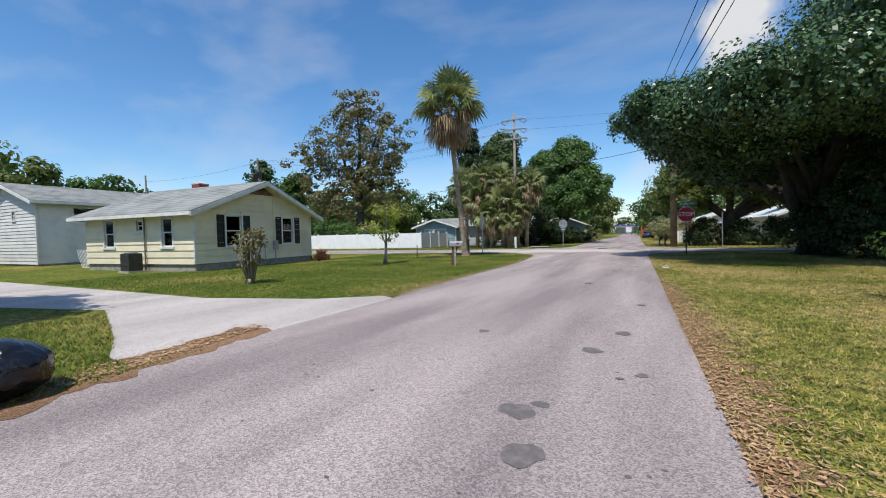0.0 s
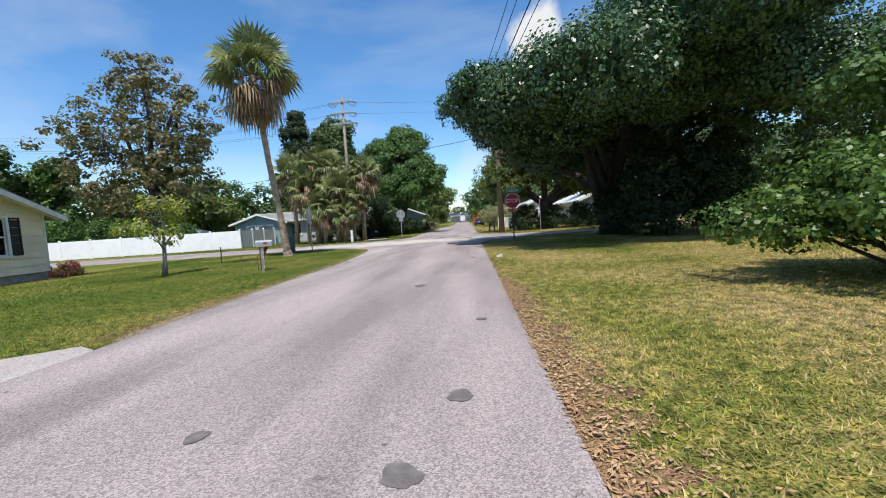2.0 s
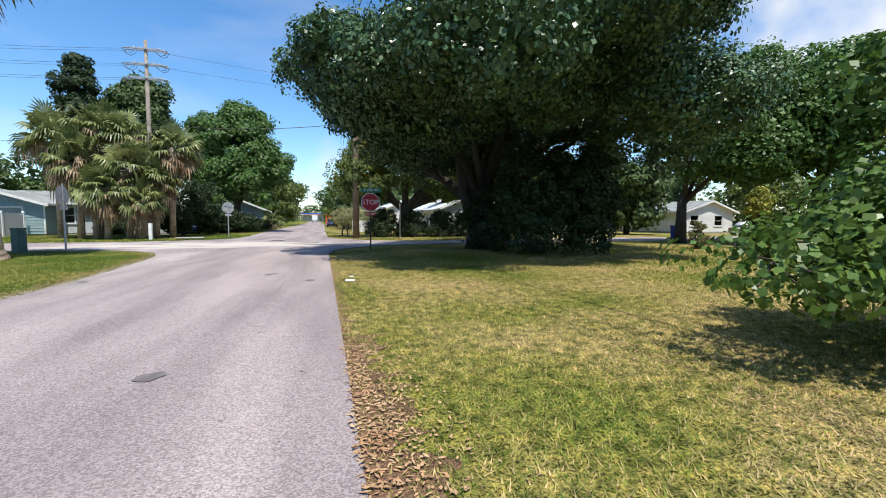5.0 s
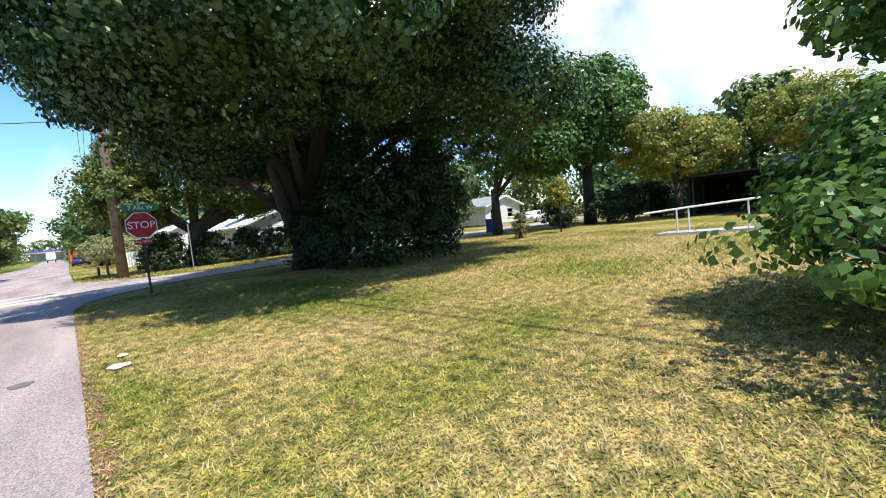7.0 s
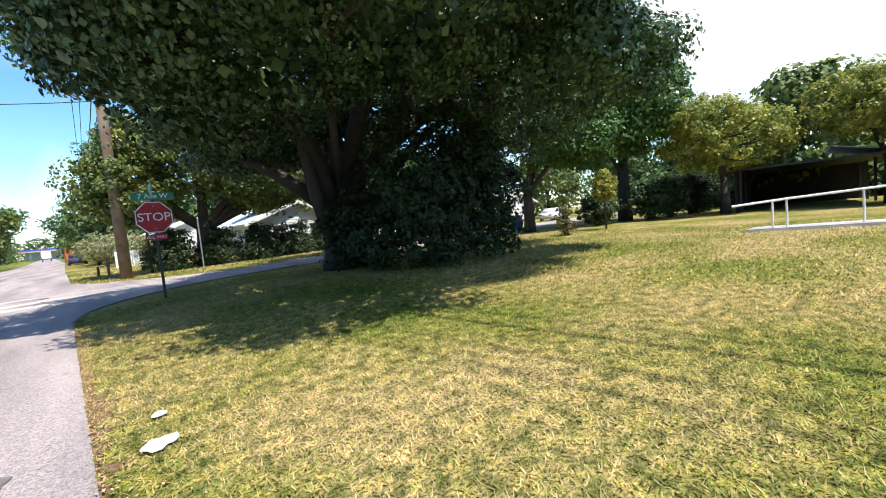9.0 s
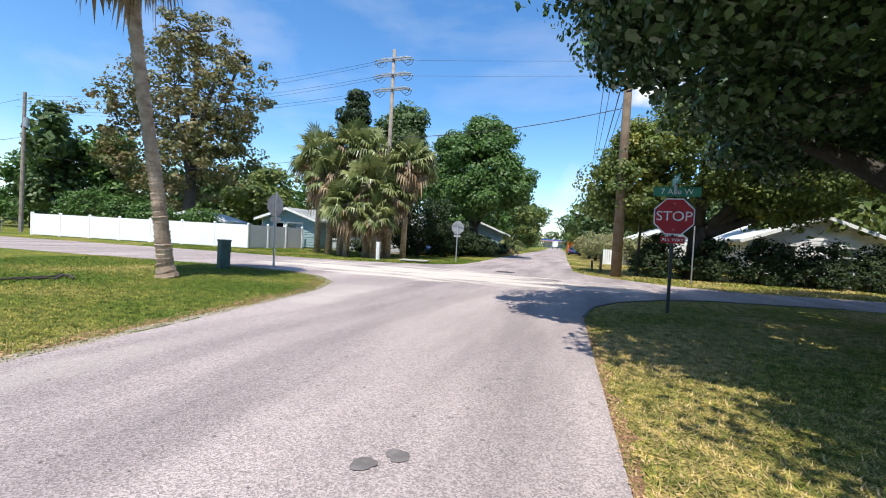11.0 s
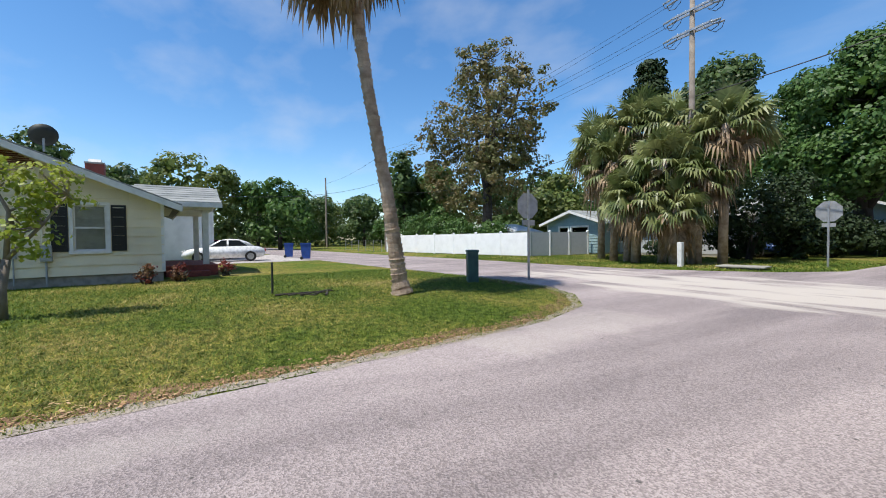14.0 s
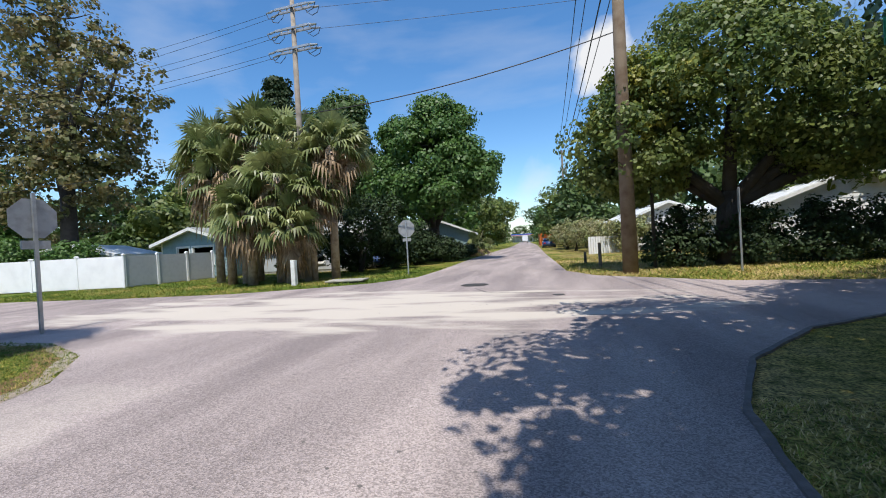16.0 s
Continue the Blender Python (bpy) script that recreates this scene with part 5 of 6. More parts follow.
# thin tree beside the bush
tree("tree", "slender tree with dark leaves rising behind the bush", "tree", (7.0, 10.9, 0), [(0, 0, 0, 0.06), (0.05, 0, 1.2, 0.05), (-0.1, 0.1, 2.4, 0.03)], [[(0, 0, 1.9, 0.03), (-0.5, 0.2, 2.7, 0.02), (-0.9, 0.4, 3.2, 0.012)]], [(-0.8, 0.3, 3.0, 0.6, 0.6, 0.5), (0.0, 0.1, 3.0, 0.7, 0.7, 0.6), (-0.3, 0.2, 3.6, 0.5, 0.5, 0.4)], 90, 26, 0.22, 0.1, "mid_leaf", seed=7, inner=0.3)
tree("citrus_tree", "small sparse yellow-green tree with crooked trunk", "tree", (-10.45, 16.65, 0), [(0, 0, 0, 0.1), (0.02, 0.03, 0.5, 0.07), (0.0, 0.1, 1.0, 0.06)],
     [[(0, 0.1, 0.9, 0.045), (0.1, -0.5, 1.5, 0.03), (0.1, -1.1, 1.75, 0.015)], [(0, 0.1, 1.0, 0.045), (0, 0.15, 1.8, 0.03), (0.1, -0.1, 2.5, 0.015)], [(0, 0.1, 1.0, 0.04), (0.1, 0.6, 1.6, 0.025), (0.0, 0.9, 2.1, 0.012)]],
     [(0.1, -1.0, 1.65, 0.6, 0.55, 0.35), (0, -0.1, 2.5, 0.7, 0.6, 0.4), (0, 0.7, 2.2, 0.65, 0.55, 0.45), (0, 0.3, 1.5, 0.5, 0.5, 0.5)], 85, 20, 0.2, 0.09, "lime_leaf", bark="pole_wood", seed=9, inner=0.2, sprays=40)
tree("shrub", "pruned crepe myrtle with many bare stems", "shrub", (-9.55, 9.15, 0), [(0, 0, 0, 0.1), (0, 0, 0.15, 0.08)], [[(0.02 * k - 0.1, 0.03 * (k % 3) - 0.03, 0.05, 0.03), (0.05 * k - 0.26, 0.12 * (k % 3) - 0.12, 0.65, 0.022), (0.085 * k - 0.42, 0.2 * (k % 3) - 0.2, 1.15 + 0.09 * (k % 4), 0.014)] for k in range(11)],
     [(0, 0, 1.15, 0.5, 0.45, 0.42), (0.35, 0, 1.4, 0.28, 0.25, 0.22), (-0.35, 0, 1.3, 0.28, 0.25, 0.25), (0, 0, 0.7, 0.35, 0.35, 0.35)], 95, 13, 0.15, 0.075, "brown_leaf", bark="pole_wood", seed=12, inner=0.2)
for i, (x, y) in enumerate(((-16.2, 18.7), (-17.9, 20.0), (-15.9, 17.9))):
    shrub("shrub", "small reddish flowering plant by the porch", (x, y, 0), [(0, 0, 0.35, 0.28, 0.28, 0.28)], 26, 18, 0.12, 0.06, "red_leaf", 170 + i, group="porch plants")
# big sparse tree beyond the fence
tree("tree", "tall sparse tree with greyish limbs and olive brown leaves", "tree", (-34.5, 43.4, 0), [(0, 0, 0, 0.6), (0.2, 0, 5, 0.45), (0, 0.2, 9, 0.38)],
     [[(0, 0, 6, 0.3), (-3, 1, 11, 0.18), (-5, 2, 15, 0.08)], [(0, 0, 8, 0.3), (0.5, 0, 14, 0.2), (0, 0, 19, 0.08)], [(0, 0, 7, 0.3), (3, -1, 12, 0.18), (5, -1, 16, 0.08)], [(0, 0, 9, 0.25), (2, 2, 14, 0.15), (2.5, 3, 18, 0.07)]],
     [(-4.6, 0, 13.5, 3.8, 4, 4), (0, 0, 17.5, 4, 4, 3.4), (4.6, 0, 13.5, 3.8, 4, 4.2), (0.5, 0, 11, 5, 5, 4.2), (-1, 0, 6.5, 5, 5, 3.6), (3.5, 0, 8, 3.6, 4, 3), (-6.5, -2.5, 11.0, 3.2, 3.2, 3.4), (-4.5, -2, 7.0, 3.0, 3.0, 2.6)], 480, 46, 0.8, 0.30, "brown_leaf", seed=14, inner=0.3, sprays=110)
# round oak up the street, and trees right of the road beyond the crossing
def street_tree(label, base, h, lobes, clumps, leaves, spread, leaf, mat, seed, r=0.35, group="street trees"):
    top = max(l[2] for l in lobes)
    lim = [[(0, 0, h * 0.8, r * 0.6), (l[0] * 0.5, l[1] * 0.5, (h + l[2]) / 2, r * 0.35), (l[0], l[1], l[2], r * 0.1)] for l in lobes]
    return tree("tree", label, "tree", base, [(0, 0, 0, r * 1.25), (0, 0, h * 0.5, r), (0, 0, h, r * 0.8)], lim, lobes, clumps, leaves, spread, leaf, mat, seed=seed, sprays=40, group=group)


street_tree("round full-crowned green oak beside the road", (-10, 53.5, 0), 3.2, [(0, 0, 8.0, 4.6, 4.6, 4.2), (-3.0, 0, 6.2, 3.0, 3.6, 3.0), (3.0, -1, 6.6, 3.0, 3.4, 2.8), (0.8, 0, 11.0, 3.0, 3.0, 2.5), (-1.8, 0.5, 10.2, 2.6, 2.6, 2.2), (0.4, -2.6, 5.4, 3.0, 2.4, 2.2)], 330, 150, 1.0, 0.24, "mid_leaf", 41, 0.5)
street_tree("dark green tree behind the palm clump", (-19.5, 56, 0), 4, [(0, 0, 9, 4.6, 4.6, 4.4), (0.5, 0, 13, 3.0, 3.0, 3.0)], 200, 90, 1.0, 0.32, "far_leaf", 42, 0.4)
tree("conifer", "dark pointed conifer above the palm clump", "tree", (-21.3, 50, 0), [(0, 0, 0, 0.3), (0, 0, 7, 0.22), (0, 0, 14.6, 0.05)], [], [(0, 0, 8.5, 2.5, 2.5, 1.4), (0.2, 0, 10.8, 2.1, 2.1, 1.3), (-0.2, 0, 12.7, 1.9, 1.9, 1.5), (0.1, 0, 14.2, 1.3, 1.3, 1.2), (0, 0, 14.8, 0.7, 0.7, 0.6)], 240, 60, 0.42, 0.2, "dark_leaf", seed=43)
street_tree("yellow-green tree round the power pole at the corner", (5.2, 39.0, 0), 2.6, [(-3.2, -0.6, 4.6, 2.8, 2.6, 2.2), (0, -0.5, 6.2, 4, 3.2, 2.8), (3.2, 0, 5.4, 3.4, 3.2, 2.8), (0.6, 0.4, 8.0, 3.2, 3.0, 2.2), (-2.6, 0.4, 3.4, 2.0, 1.8, 1.3), (3.6, 0.8, 3.9, 2.4, 2.0, 1.2), (6.5, 1.0, 6.4, 3.2, 3.0, 2.5), (9.5, 1.5, 5.8, 2.6, 2.6, 1.9)], 620, 110, 0.62, 0.15, "oak_leaf", 44, 0.42)
tree("tree", "young yellow-green tree beside the pole", "tree", (2.6, 38.4, 0), [(0, 0, 0, 0.07), (0, 0, 3.2, 0.05), (0, 0, 5, 0.03)], [[(0, 0, 3, 0.06), (-1, -0.3, 4.6, 0.03), (-1.4, -0.4, 5.2, 0.02)]], [(-0.6, -0.4, 4.9, 1.7, 1.5, 1.4), (0.8, -0.3, 6.2, 1.8, 1.6, 1.5), (-0.4, -0.2, 6.6, 1.4, 1.4, 1.2)], 190, 46, 0.4, 0.15, "yellow_leaf", seed=45)


# ---- the lot to the east ----
ramp = thing("ramp_railing", "white pipe handrail along a low concrete ramp", "railing", pose(0, 0, 0))
part("slab", prism([(15.9, 17.0), (16.9, 16.9), (18.9, 12.4), (17.7, 12.4)], "z", 0.0, 0.1), M["concrete"], ramp, "low concrete ramp slab")
RP = [(15.75, 17.3, 0.85), (16.55, 16.1, 0.95), (17.1, 14.5, 1.05), (17.65, 12.9, 1.15)]
part("top_rail", tube(RP, 0.035, 8), M["trim"], ramp)
for x, y, h in RP[1:]:
    part("post", tube([(x, y, 0), (x, y, h)], 0.03, 8), M["trim"], ramp)
part("post", tube([(16.3, 16.4, 0), (16.3, 16.4, 0.92)], 0.03, 8), M["trim"], ramp)

H1 = (1.2, 2.6, 0.9, 2.2)
ehouse = gable_house("house", "tan stucco house with white low roof beside the ramp", pose(19.6, 11.6, 0, 0, 0, 178), 9.0, 8.0, 2.75, 3.7, 0.7, 0.6, M["pink_stucco"], M["metal_roof"], [H1], [], base=0.2, boards=False, courses=False)
window_unit(ehouse, "y", 0, 1, H1)
carport = thing("carport", "dark open carport with a pale tarpaulin roof edge under trees", "carport", pose(36, 18, 0, 0, 0, 8))
for x in (-5, -1.5, 2, 5.5):
    for y in (-3, 3):
        part("post", box((x, y, 0), (x + 0.12, y + 0.12, 2.5)), M["post"], carport)
part("roof", box((-5.4, -3.4, 2.5), (5.9, 3.5, 2.62)), M["post"], carport)
# walls coloured near-black to give the carport a shaded inside
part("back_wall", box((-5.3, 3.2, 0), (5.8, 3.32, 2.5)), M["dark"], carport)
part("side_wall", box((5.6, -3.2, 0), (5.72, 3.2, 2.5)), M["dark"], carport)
part("tarpaulin", prism([(-3.45, 2.2), (-3.41, 2.2), (-3.38, 2.7), (-1.0, 3.3), (-1.0, 3.36), (-3.43, 2.74)], "x", -4, 2.5), M["metal_roof"], carport, "pale tarpaulin")
part("table", box((-3, -2, 0.7), (-1, -1, 0.76)), M["brown_pole"], carport)

street_tree("yellow-flowered tree over the carport", (30, 21.0, 0), 2.2, [(0, 0, 4.6, 3.8, 3.8, 2.4), (2.4, -0.5, 4.2, 2.6, 3, 2.0), (-1.5, 0.5, 5.6, 2.4, 2.4, 1.8)], 330, 50, 0.5, 0.17, "yellow_leaf", 61, 0.25)
street_tree("yellow-flowered tree beside the tan house", (31.5, 14.2, 0), 2.4, [(0, 0, 5.2, 3.6, 3.4, 2.2), (-1.5, -1.5, 4.6, 2.4, 2.4, 1.6), (1, 1.5, 6.2, 2.2, 2.2, 1.4)], 330, 50, 0.5, 0.17, "yellow_leaf", 62, 0.25)
street_tree("tall green tree behind the carport", (28.5, 26.5, 0), 4, [(0, 0, 8, 5, 4.5, 4.2), (-3.5, 1, 6.5, 3.6, 3.6, 3.4), (2.5, 0, 9.5, 3.5, 3.5, 3)], 480, 50, 0.9, 0.28, "mid_leaf", 63, 0.4)
street_tree("green tree beyond the oak along the cross street", (21, 29, 0), 3, [(0, -1, 6.8, 4.0, 3.6, 3.4), (3.0, -1, 8.6, 3.6, 3.4, 3.4), (2.0, -2.5, 5.4, 3.0, 2.4, 2.2)], 330, 80, 0.7, 0.18, "mid_leaf", 64, 0.3)
street_tree("dark tree at the lot's far side", (26, 0, 0), 3, [(0, 0, 7, 4.5, 4.5, 4), (3, 1, 9, 3, 3, 3)], 330, 45, 0.8, 0.26, "far_leaf", 65, 0.4)
street_tree("dark tree behind the tan house", (34, 5, 0), 3, [(0, 0, 7.5, 4, 4, 4), (-2, 3, 8, 3.5, 3.5, 3)], 330, 45, 0.8, 0.26, "far_leaf", 66, 0.4)
tree("sapling", "slender young tree with orange-tinged leaves", "tree", (20.6, 23.9, 0), [(0, 0, 0, 0.05), (0, 0, 1.3, 0.04), (0, 0, 2.2, 0.03)], [[(0, 0, 1.4, 0.02), (0.3, 0.1, 2.0, 0.01)]], [(0, 0, 2.2, 0.75, 0.75, 0.9), (0.1, 0, 2.8, 0.4, 0.4, 0.4)], 80, 22, 0.25, 0.12, "yellow_leaf", seed=67)
shrub("shrub", "small clipped shrub in the lawn", (17.3, 24.2, 0), [(0, 0, 0.55, 0.45, 0.45, 0.5), (0.1, 0, 1.2, 0.3, 0.3, 0.35)], 60, 24, 0.18, 0.09, "brown_leaf", 68)
for i, (x, y, h) in enumerate(((27.5, 24.5, 1.2), (30, 24.2, 1.4), (32.6, 23.8, 1.5), (24.6, 26.4, 1.0), (35, 23.6, 1.5), (30.5, 12.2, 1.4), (28.4, 10.4, 1.5))):
    shrub("hedge_shrub", "dark hedge shrub round the carport", (x, y, 0), [(0, 0, h, 1.6, 1.2, h), (0.5, 0.2, h * 1.3, 1.2, 1.0, h * 0.6)], 150, 34, 0.35, 0.15, "dark_leaf", 150 + i, group="lot hedge")
rngp = np.random.default_rng(70)
for i, (x, y, s) in enumerate(((17.6, 10.9, 1.3), (18.2, 9.8, 1.5), (17.0, 10.1, 1.0), (16.6, 9.2, 1.1))):
    pl = thing("palmetto", "low saw palmetto with green and rusty fans", "shrub", pose(x, y, 0), "palmettos")
    palm_crown(np.random.default_rng(70 + i), pl, (0, 0, 0.25), s, 16, 5)
shrub("shrub", "leafy shrub beside the palmettos", (16.9, 8.2, 0), [(0, 0, 1.0, 1.3, 1.2, 1.0), (0.8, 0.6, 1.5, 1.1, 1.0, 0.9)], 180, 30, 0.3, 0.12, "bush_leaf", 74)

# ---- beyond the crossing ----
for i, (x, w) in enumerate(((3.4, 1.3), (5.6, 1.4), (7.8, 1.4), (10.0, 1.4), (12.4, 1.5), (15, 1.6))):
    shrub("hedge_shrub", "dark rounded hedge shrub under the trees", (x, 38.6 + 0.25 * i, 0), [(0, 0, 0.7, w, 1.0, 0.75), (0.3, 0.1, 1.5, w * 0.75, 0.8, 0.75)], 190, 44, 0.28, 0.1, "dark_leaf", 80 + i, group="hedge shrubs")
picket = thing("picket_fence", "weathered white picket fence behind the hedge", "fence", pose(9.5, 41.2, 0, 0, 0, 4))
for z in (0.3, 0.8):
    part("rail", box((0, 0, z), (12, 0.04, z + 0.07)), M["trim"], picket)
for k in range(60):
    part("picket", prism([(0.2 * k, 0.05), (0.2 * k + 0.09, 0.05), (0.2 * k + 0.09, 1.0), (0.2 * k + 0.045, 1.1), (0.2 * k, 1.0)], "y", -0.02, 0), M["trim"], picket)
wf = thing("picket_fence", "short white board fence beyond the pole", "fence", pose(1.6, 53, 0, 0, 0, 35))
for k in range(14):
    part("picket", box((0.22 * k, 0, 0), (0.22 * k + 0.18, 0.03, 1.25)), M["vinyl"], wf)
NW = (1.6, 2.6, 1.0, 2.1)
nhouse = gable_house("house", "white cottage with bright metal roof behind the trees", pose(9.6, 46.2, 0, 0, 0, -84), 7.5, 9.0, 2.5, 3.9, 0.6, 0.5, M["white_siding"], M["metal_roof"], [NW, (4.8, 5.8, 1.0, 2.1)], [], base=0.3, courses=False, step=0.22)
window_unit(nhouse, "y", 0, 1, NW), window_unit(nhouse, "y", 0, 1, (4.8, 5.8, 1.0, 2.1))
nh2 = gable_house("house", "grey-white cottage with pale roof among trees", pose(4.6, 56, 0, 0, 0, -84), 6.0, 8.0, 2.4, 3.6, 0.5, 0.4, M["white_siding"], M["metal_roof"], [(1.2, 2.2, 0.9, 2.0), (3.8, 4.8, 0.9, 2.0)], [], base=0.3, courses=False, boards=False)
window_unit(nh2, "y", 0, 1, (1.2, 2.2, 0.9, 2.0), blind=False), window_unit(nh2, "y", 0, 1, (3.8, 4.8, 0.9, 2.0), blind=False)
# grey-green house behind the vinyl fence, with its long wing
ghouse = gable_house("house", "grey-green gabled house with white trim behind the fence", pose(-25.2, 42.8, 0, 0, 0, -88), 5.2, 9.5, 2.35, 3.15, 0.45, 0.5, M["green_siding"], M["shingle"], [(1.2, 2.1, 0.9, 2.0), (2.4, 3.9, 0.9, 2.0)], [], base=0.15, courses=False, step=0.2)
ghouse2 = gable_house("house", "taller grey-green gable with white trim behind the first", pose(-22.6, 47.6, 0, 0, 0, -88), 5.4, 8.0, 2.7, 3.9, 0.45, 0.5, M["green_siding"], M["shingle"], [(2.0, 3.0, 1.0, 2.1)], [], base=0.15, courses=False, step=0.2)
window_unit(ghouse2, "y", 0, 1, (2.0, 3.0, 1.0, 2.1))
window_unit(ghouse, "y", 0, 1, (1.2, 2.1, 0.9, 2.0)), window_unit(ghouse, "y", 0, 1, (2.4, 3.9, 0.9, 2.0))
# wall colour greyed to include the shade of the trees
wing = gable_house("house_wing", "pale wing of the house with dark windows behind palms", pose(-12.2, 45.0, 0, 0, 0, 2), 7.5, 12.0, 2.5, 3.4, 0.6, 0.5, M["grey_vinyl"], M["shingle"], [(1.0, 2.0, 0.9, 2.1)], [(-4.2, -2.6, 0.6, 2.1), (-8.5, -7, 0.9, 2.1)], base=0.15, boards=False, courses=False)
window_unit(wing, "y", 0, 1, (1.0, 2.0, 0.9, 2.1)), window_unit(wing, "x", 0, -1, (-4.2, -2.6, 0.6, 2.1), blind=False), window_unit(wing, "x", 0, -1, (-8.5, -7, 0.9, 2.1), blind=False)
dhouse = gable_house("house", "dark bungalow with white barge boards up the street", pose(-14.5, 60, 0, 0, 0, -60), 6.5, 8.0, 2.4, 3.6, 0.5, 0.5, M["green_siding"], M["shingle"], [(1.2, 2.2, 0.9, 2.0)], [], base=0.2, boards=False, courses=False)
window_unit(dhouse, "y", 0, 1, (1.2, 2.2, 0.9, 2.0), blind=False)
bhouse = gable_house("house", "distant blue house with white roof behind the fence", pose(-34, 40.5, 0, 0, 0, -60), 5, 7, 1.9, 2.6, 0.4, 0.4, M["blue_siding"], M["metal_roof"], [], [], base=0.1, boards=False, courses=False)
eh2 = gable_house("house", "white house across the cross street", pose(38, 46, 0, 0, 0, -80), 9, 9, 2.6, 3.8, 0.5, 0.5, M["white_siding"], M["shingle"], [(1.2, 2.6, 0.9, 2.1), (5.5, 7, 0.9, 2.1)], [], base=0.2, boards=False, courses=False)
window_unit(eh2, "y", 0, 1, (1.2, 2.6, 0.9, 2.1)), window_unit(eh2, "y", 0, 1, (5.5, 7, 0.9, 2.1))
post2 = thing("sign_post", "narrow street sign seen edge-on by the hedge", "sign", pose(4.5, 36.4, 0, 0, 0, -14))
part("post", tube([(0, 0, 0), (0, 0, 2.5)], 0.03, 8), M["galv"], post2)
part("plate", box((-0.02, -0.2, 1.75), (0.0, 0.2, 2.45)), M["sign_back"], post2)
for x, y, h, mt in ((0.55, 42.6, 0.55, "post"), (0.95, 40.2, 1.0, "brown_pole")):
    sp = thing("marker_stake", "short wooden stake at the road edge", "stake", pose(x, y, 0))
    part("stake", box((-0.06, -0.06, 0), (0.06, 0.06, h), 0.01), M[mt], sp)
for i, (x, y, s) in enumerate(((2.6, 58, 1.5), (1.2, 62, 1.6), (4.2, 54, 1.4), (0.6, 68, 1.6))):
    shrub("shrub", "pale blossoming shrub along the road", (x, y, 0), [(0, 0, s, s * 1.2, s * 1.2, s * 0.8), (0.8, 0.3, s * 1.3, s * 0.8, s * 0.8, s * 0.6)], 150, 34, 0.4, 0.15, "pale_leaf", 90 + i, group="blossom shrubs")
for i, (x, y) in enumerate(((-10.6, 50.2), (-12.6, 49.6), (-8.7, 56), (-9, 60), (-14.5, 49), (-9.4, 64), (-16.5, 44), (-12, 43.4))):
    shrub("hedge_shrub", "dark low hedge shrub before the house", (x, y, 0), [(0, 0, 0.55, 1.2, 0.9, 0.6), (0.5, 0, 0.7, 0.7, 0.7, 0.5)], 90, 30, 0.28, 0.14, "dark_leaf", 100 + i, group="hedge shrubs")
for i, (x, y, h) in enumerate(((-10.0, 44.6, 1.5), (-9.8, 48.0, 1.6), (-11.6, 47.2, 1.7), (-8.6, 51.0, 1.0), (-12.0, 56.5, 1.6))):
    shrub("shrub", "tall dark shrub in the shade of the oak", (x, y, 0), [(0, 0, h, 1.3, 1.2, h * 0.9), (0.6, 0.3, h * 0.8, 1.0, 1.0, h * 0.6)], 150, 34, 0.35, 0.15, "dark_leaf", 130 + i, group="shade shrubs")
rd = thing("palmetto", "rusty gold fan palm beside the road", "shrub", pose(-7.9, 61, 0))
palm_crown(np.random.default_rng(99), rd, (0, 0, 1.2), 1.9, 14, 12)
shrub("shrub", "bare-stemmed shrub with pale trunks behind the sign", (-11.2, 42.8, 0), [(0, 0, 2.4, 2.2, 1.6, 1.4), (-1.4, 0, 1.6, 1.4, 1.2, 1.0), (1.2, 0, 3.2, 1.6, 1.4, 1.2)], 190, 30, 0.45, 0.16, "dark_leaf", 111, stems=10)
for i, (x, y, s) in enumerate(((-37, 40, 2.0), (-33, 39.5, 1.7), (-41, 39, 2.2), (-29.5, 40.5, 1.5))):
    shrub("shrub", "bright green bush rising behind the white fence", (x, y, 0), [(0, 0, s, s * 1.1, s * 0.9, s * 0.85)], 150, 34, 0.45, 0.18, "mid_leaf", 120 + i, group="fence bushes")


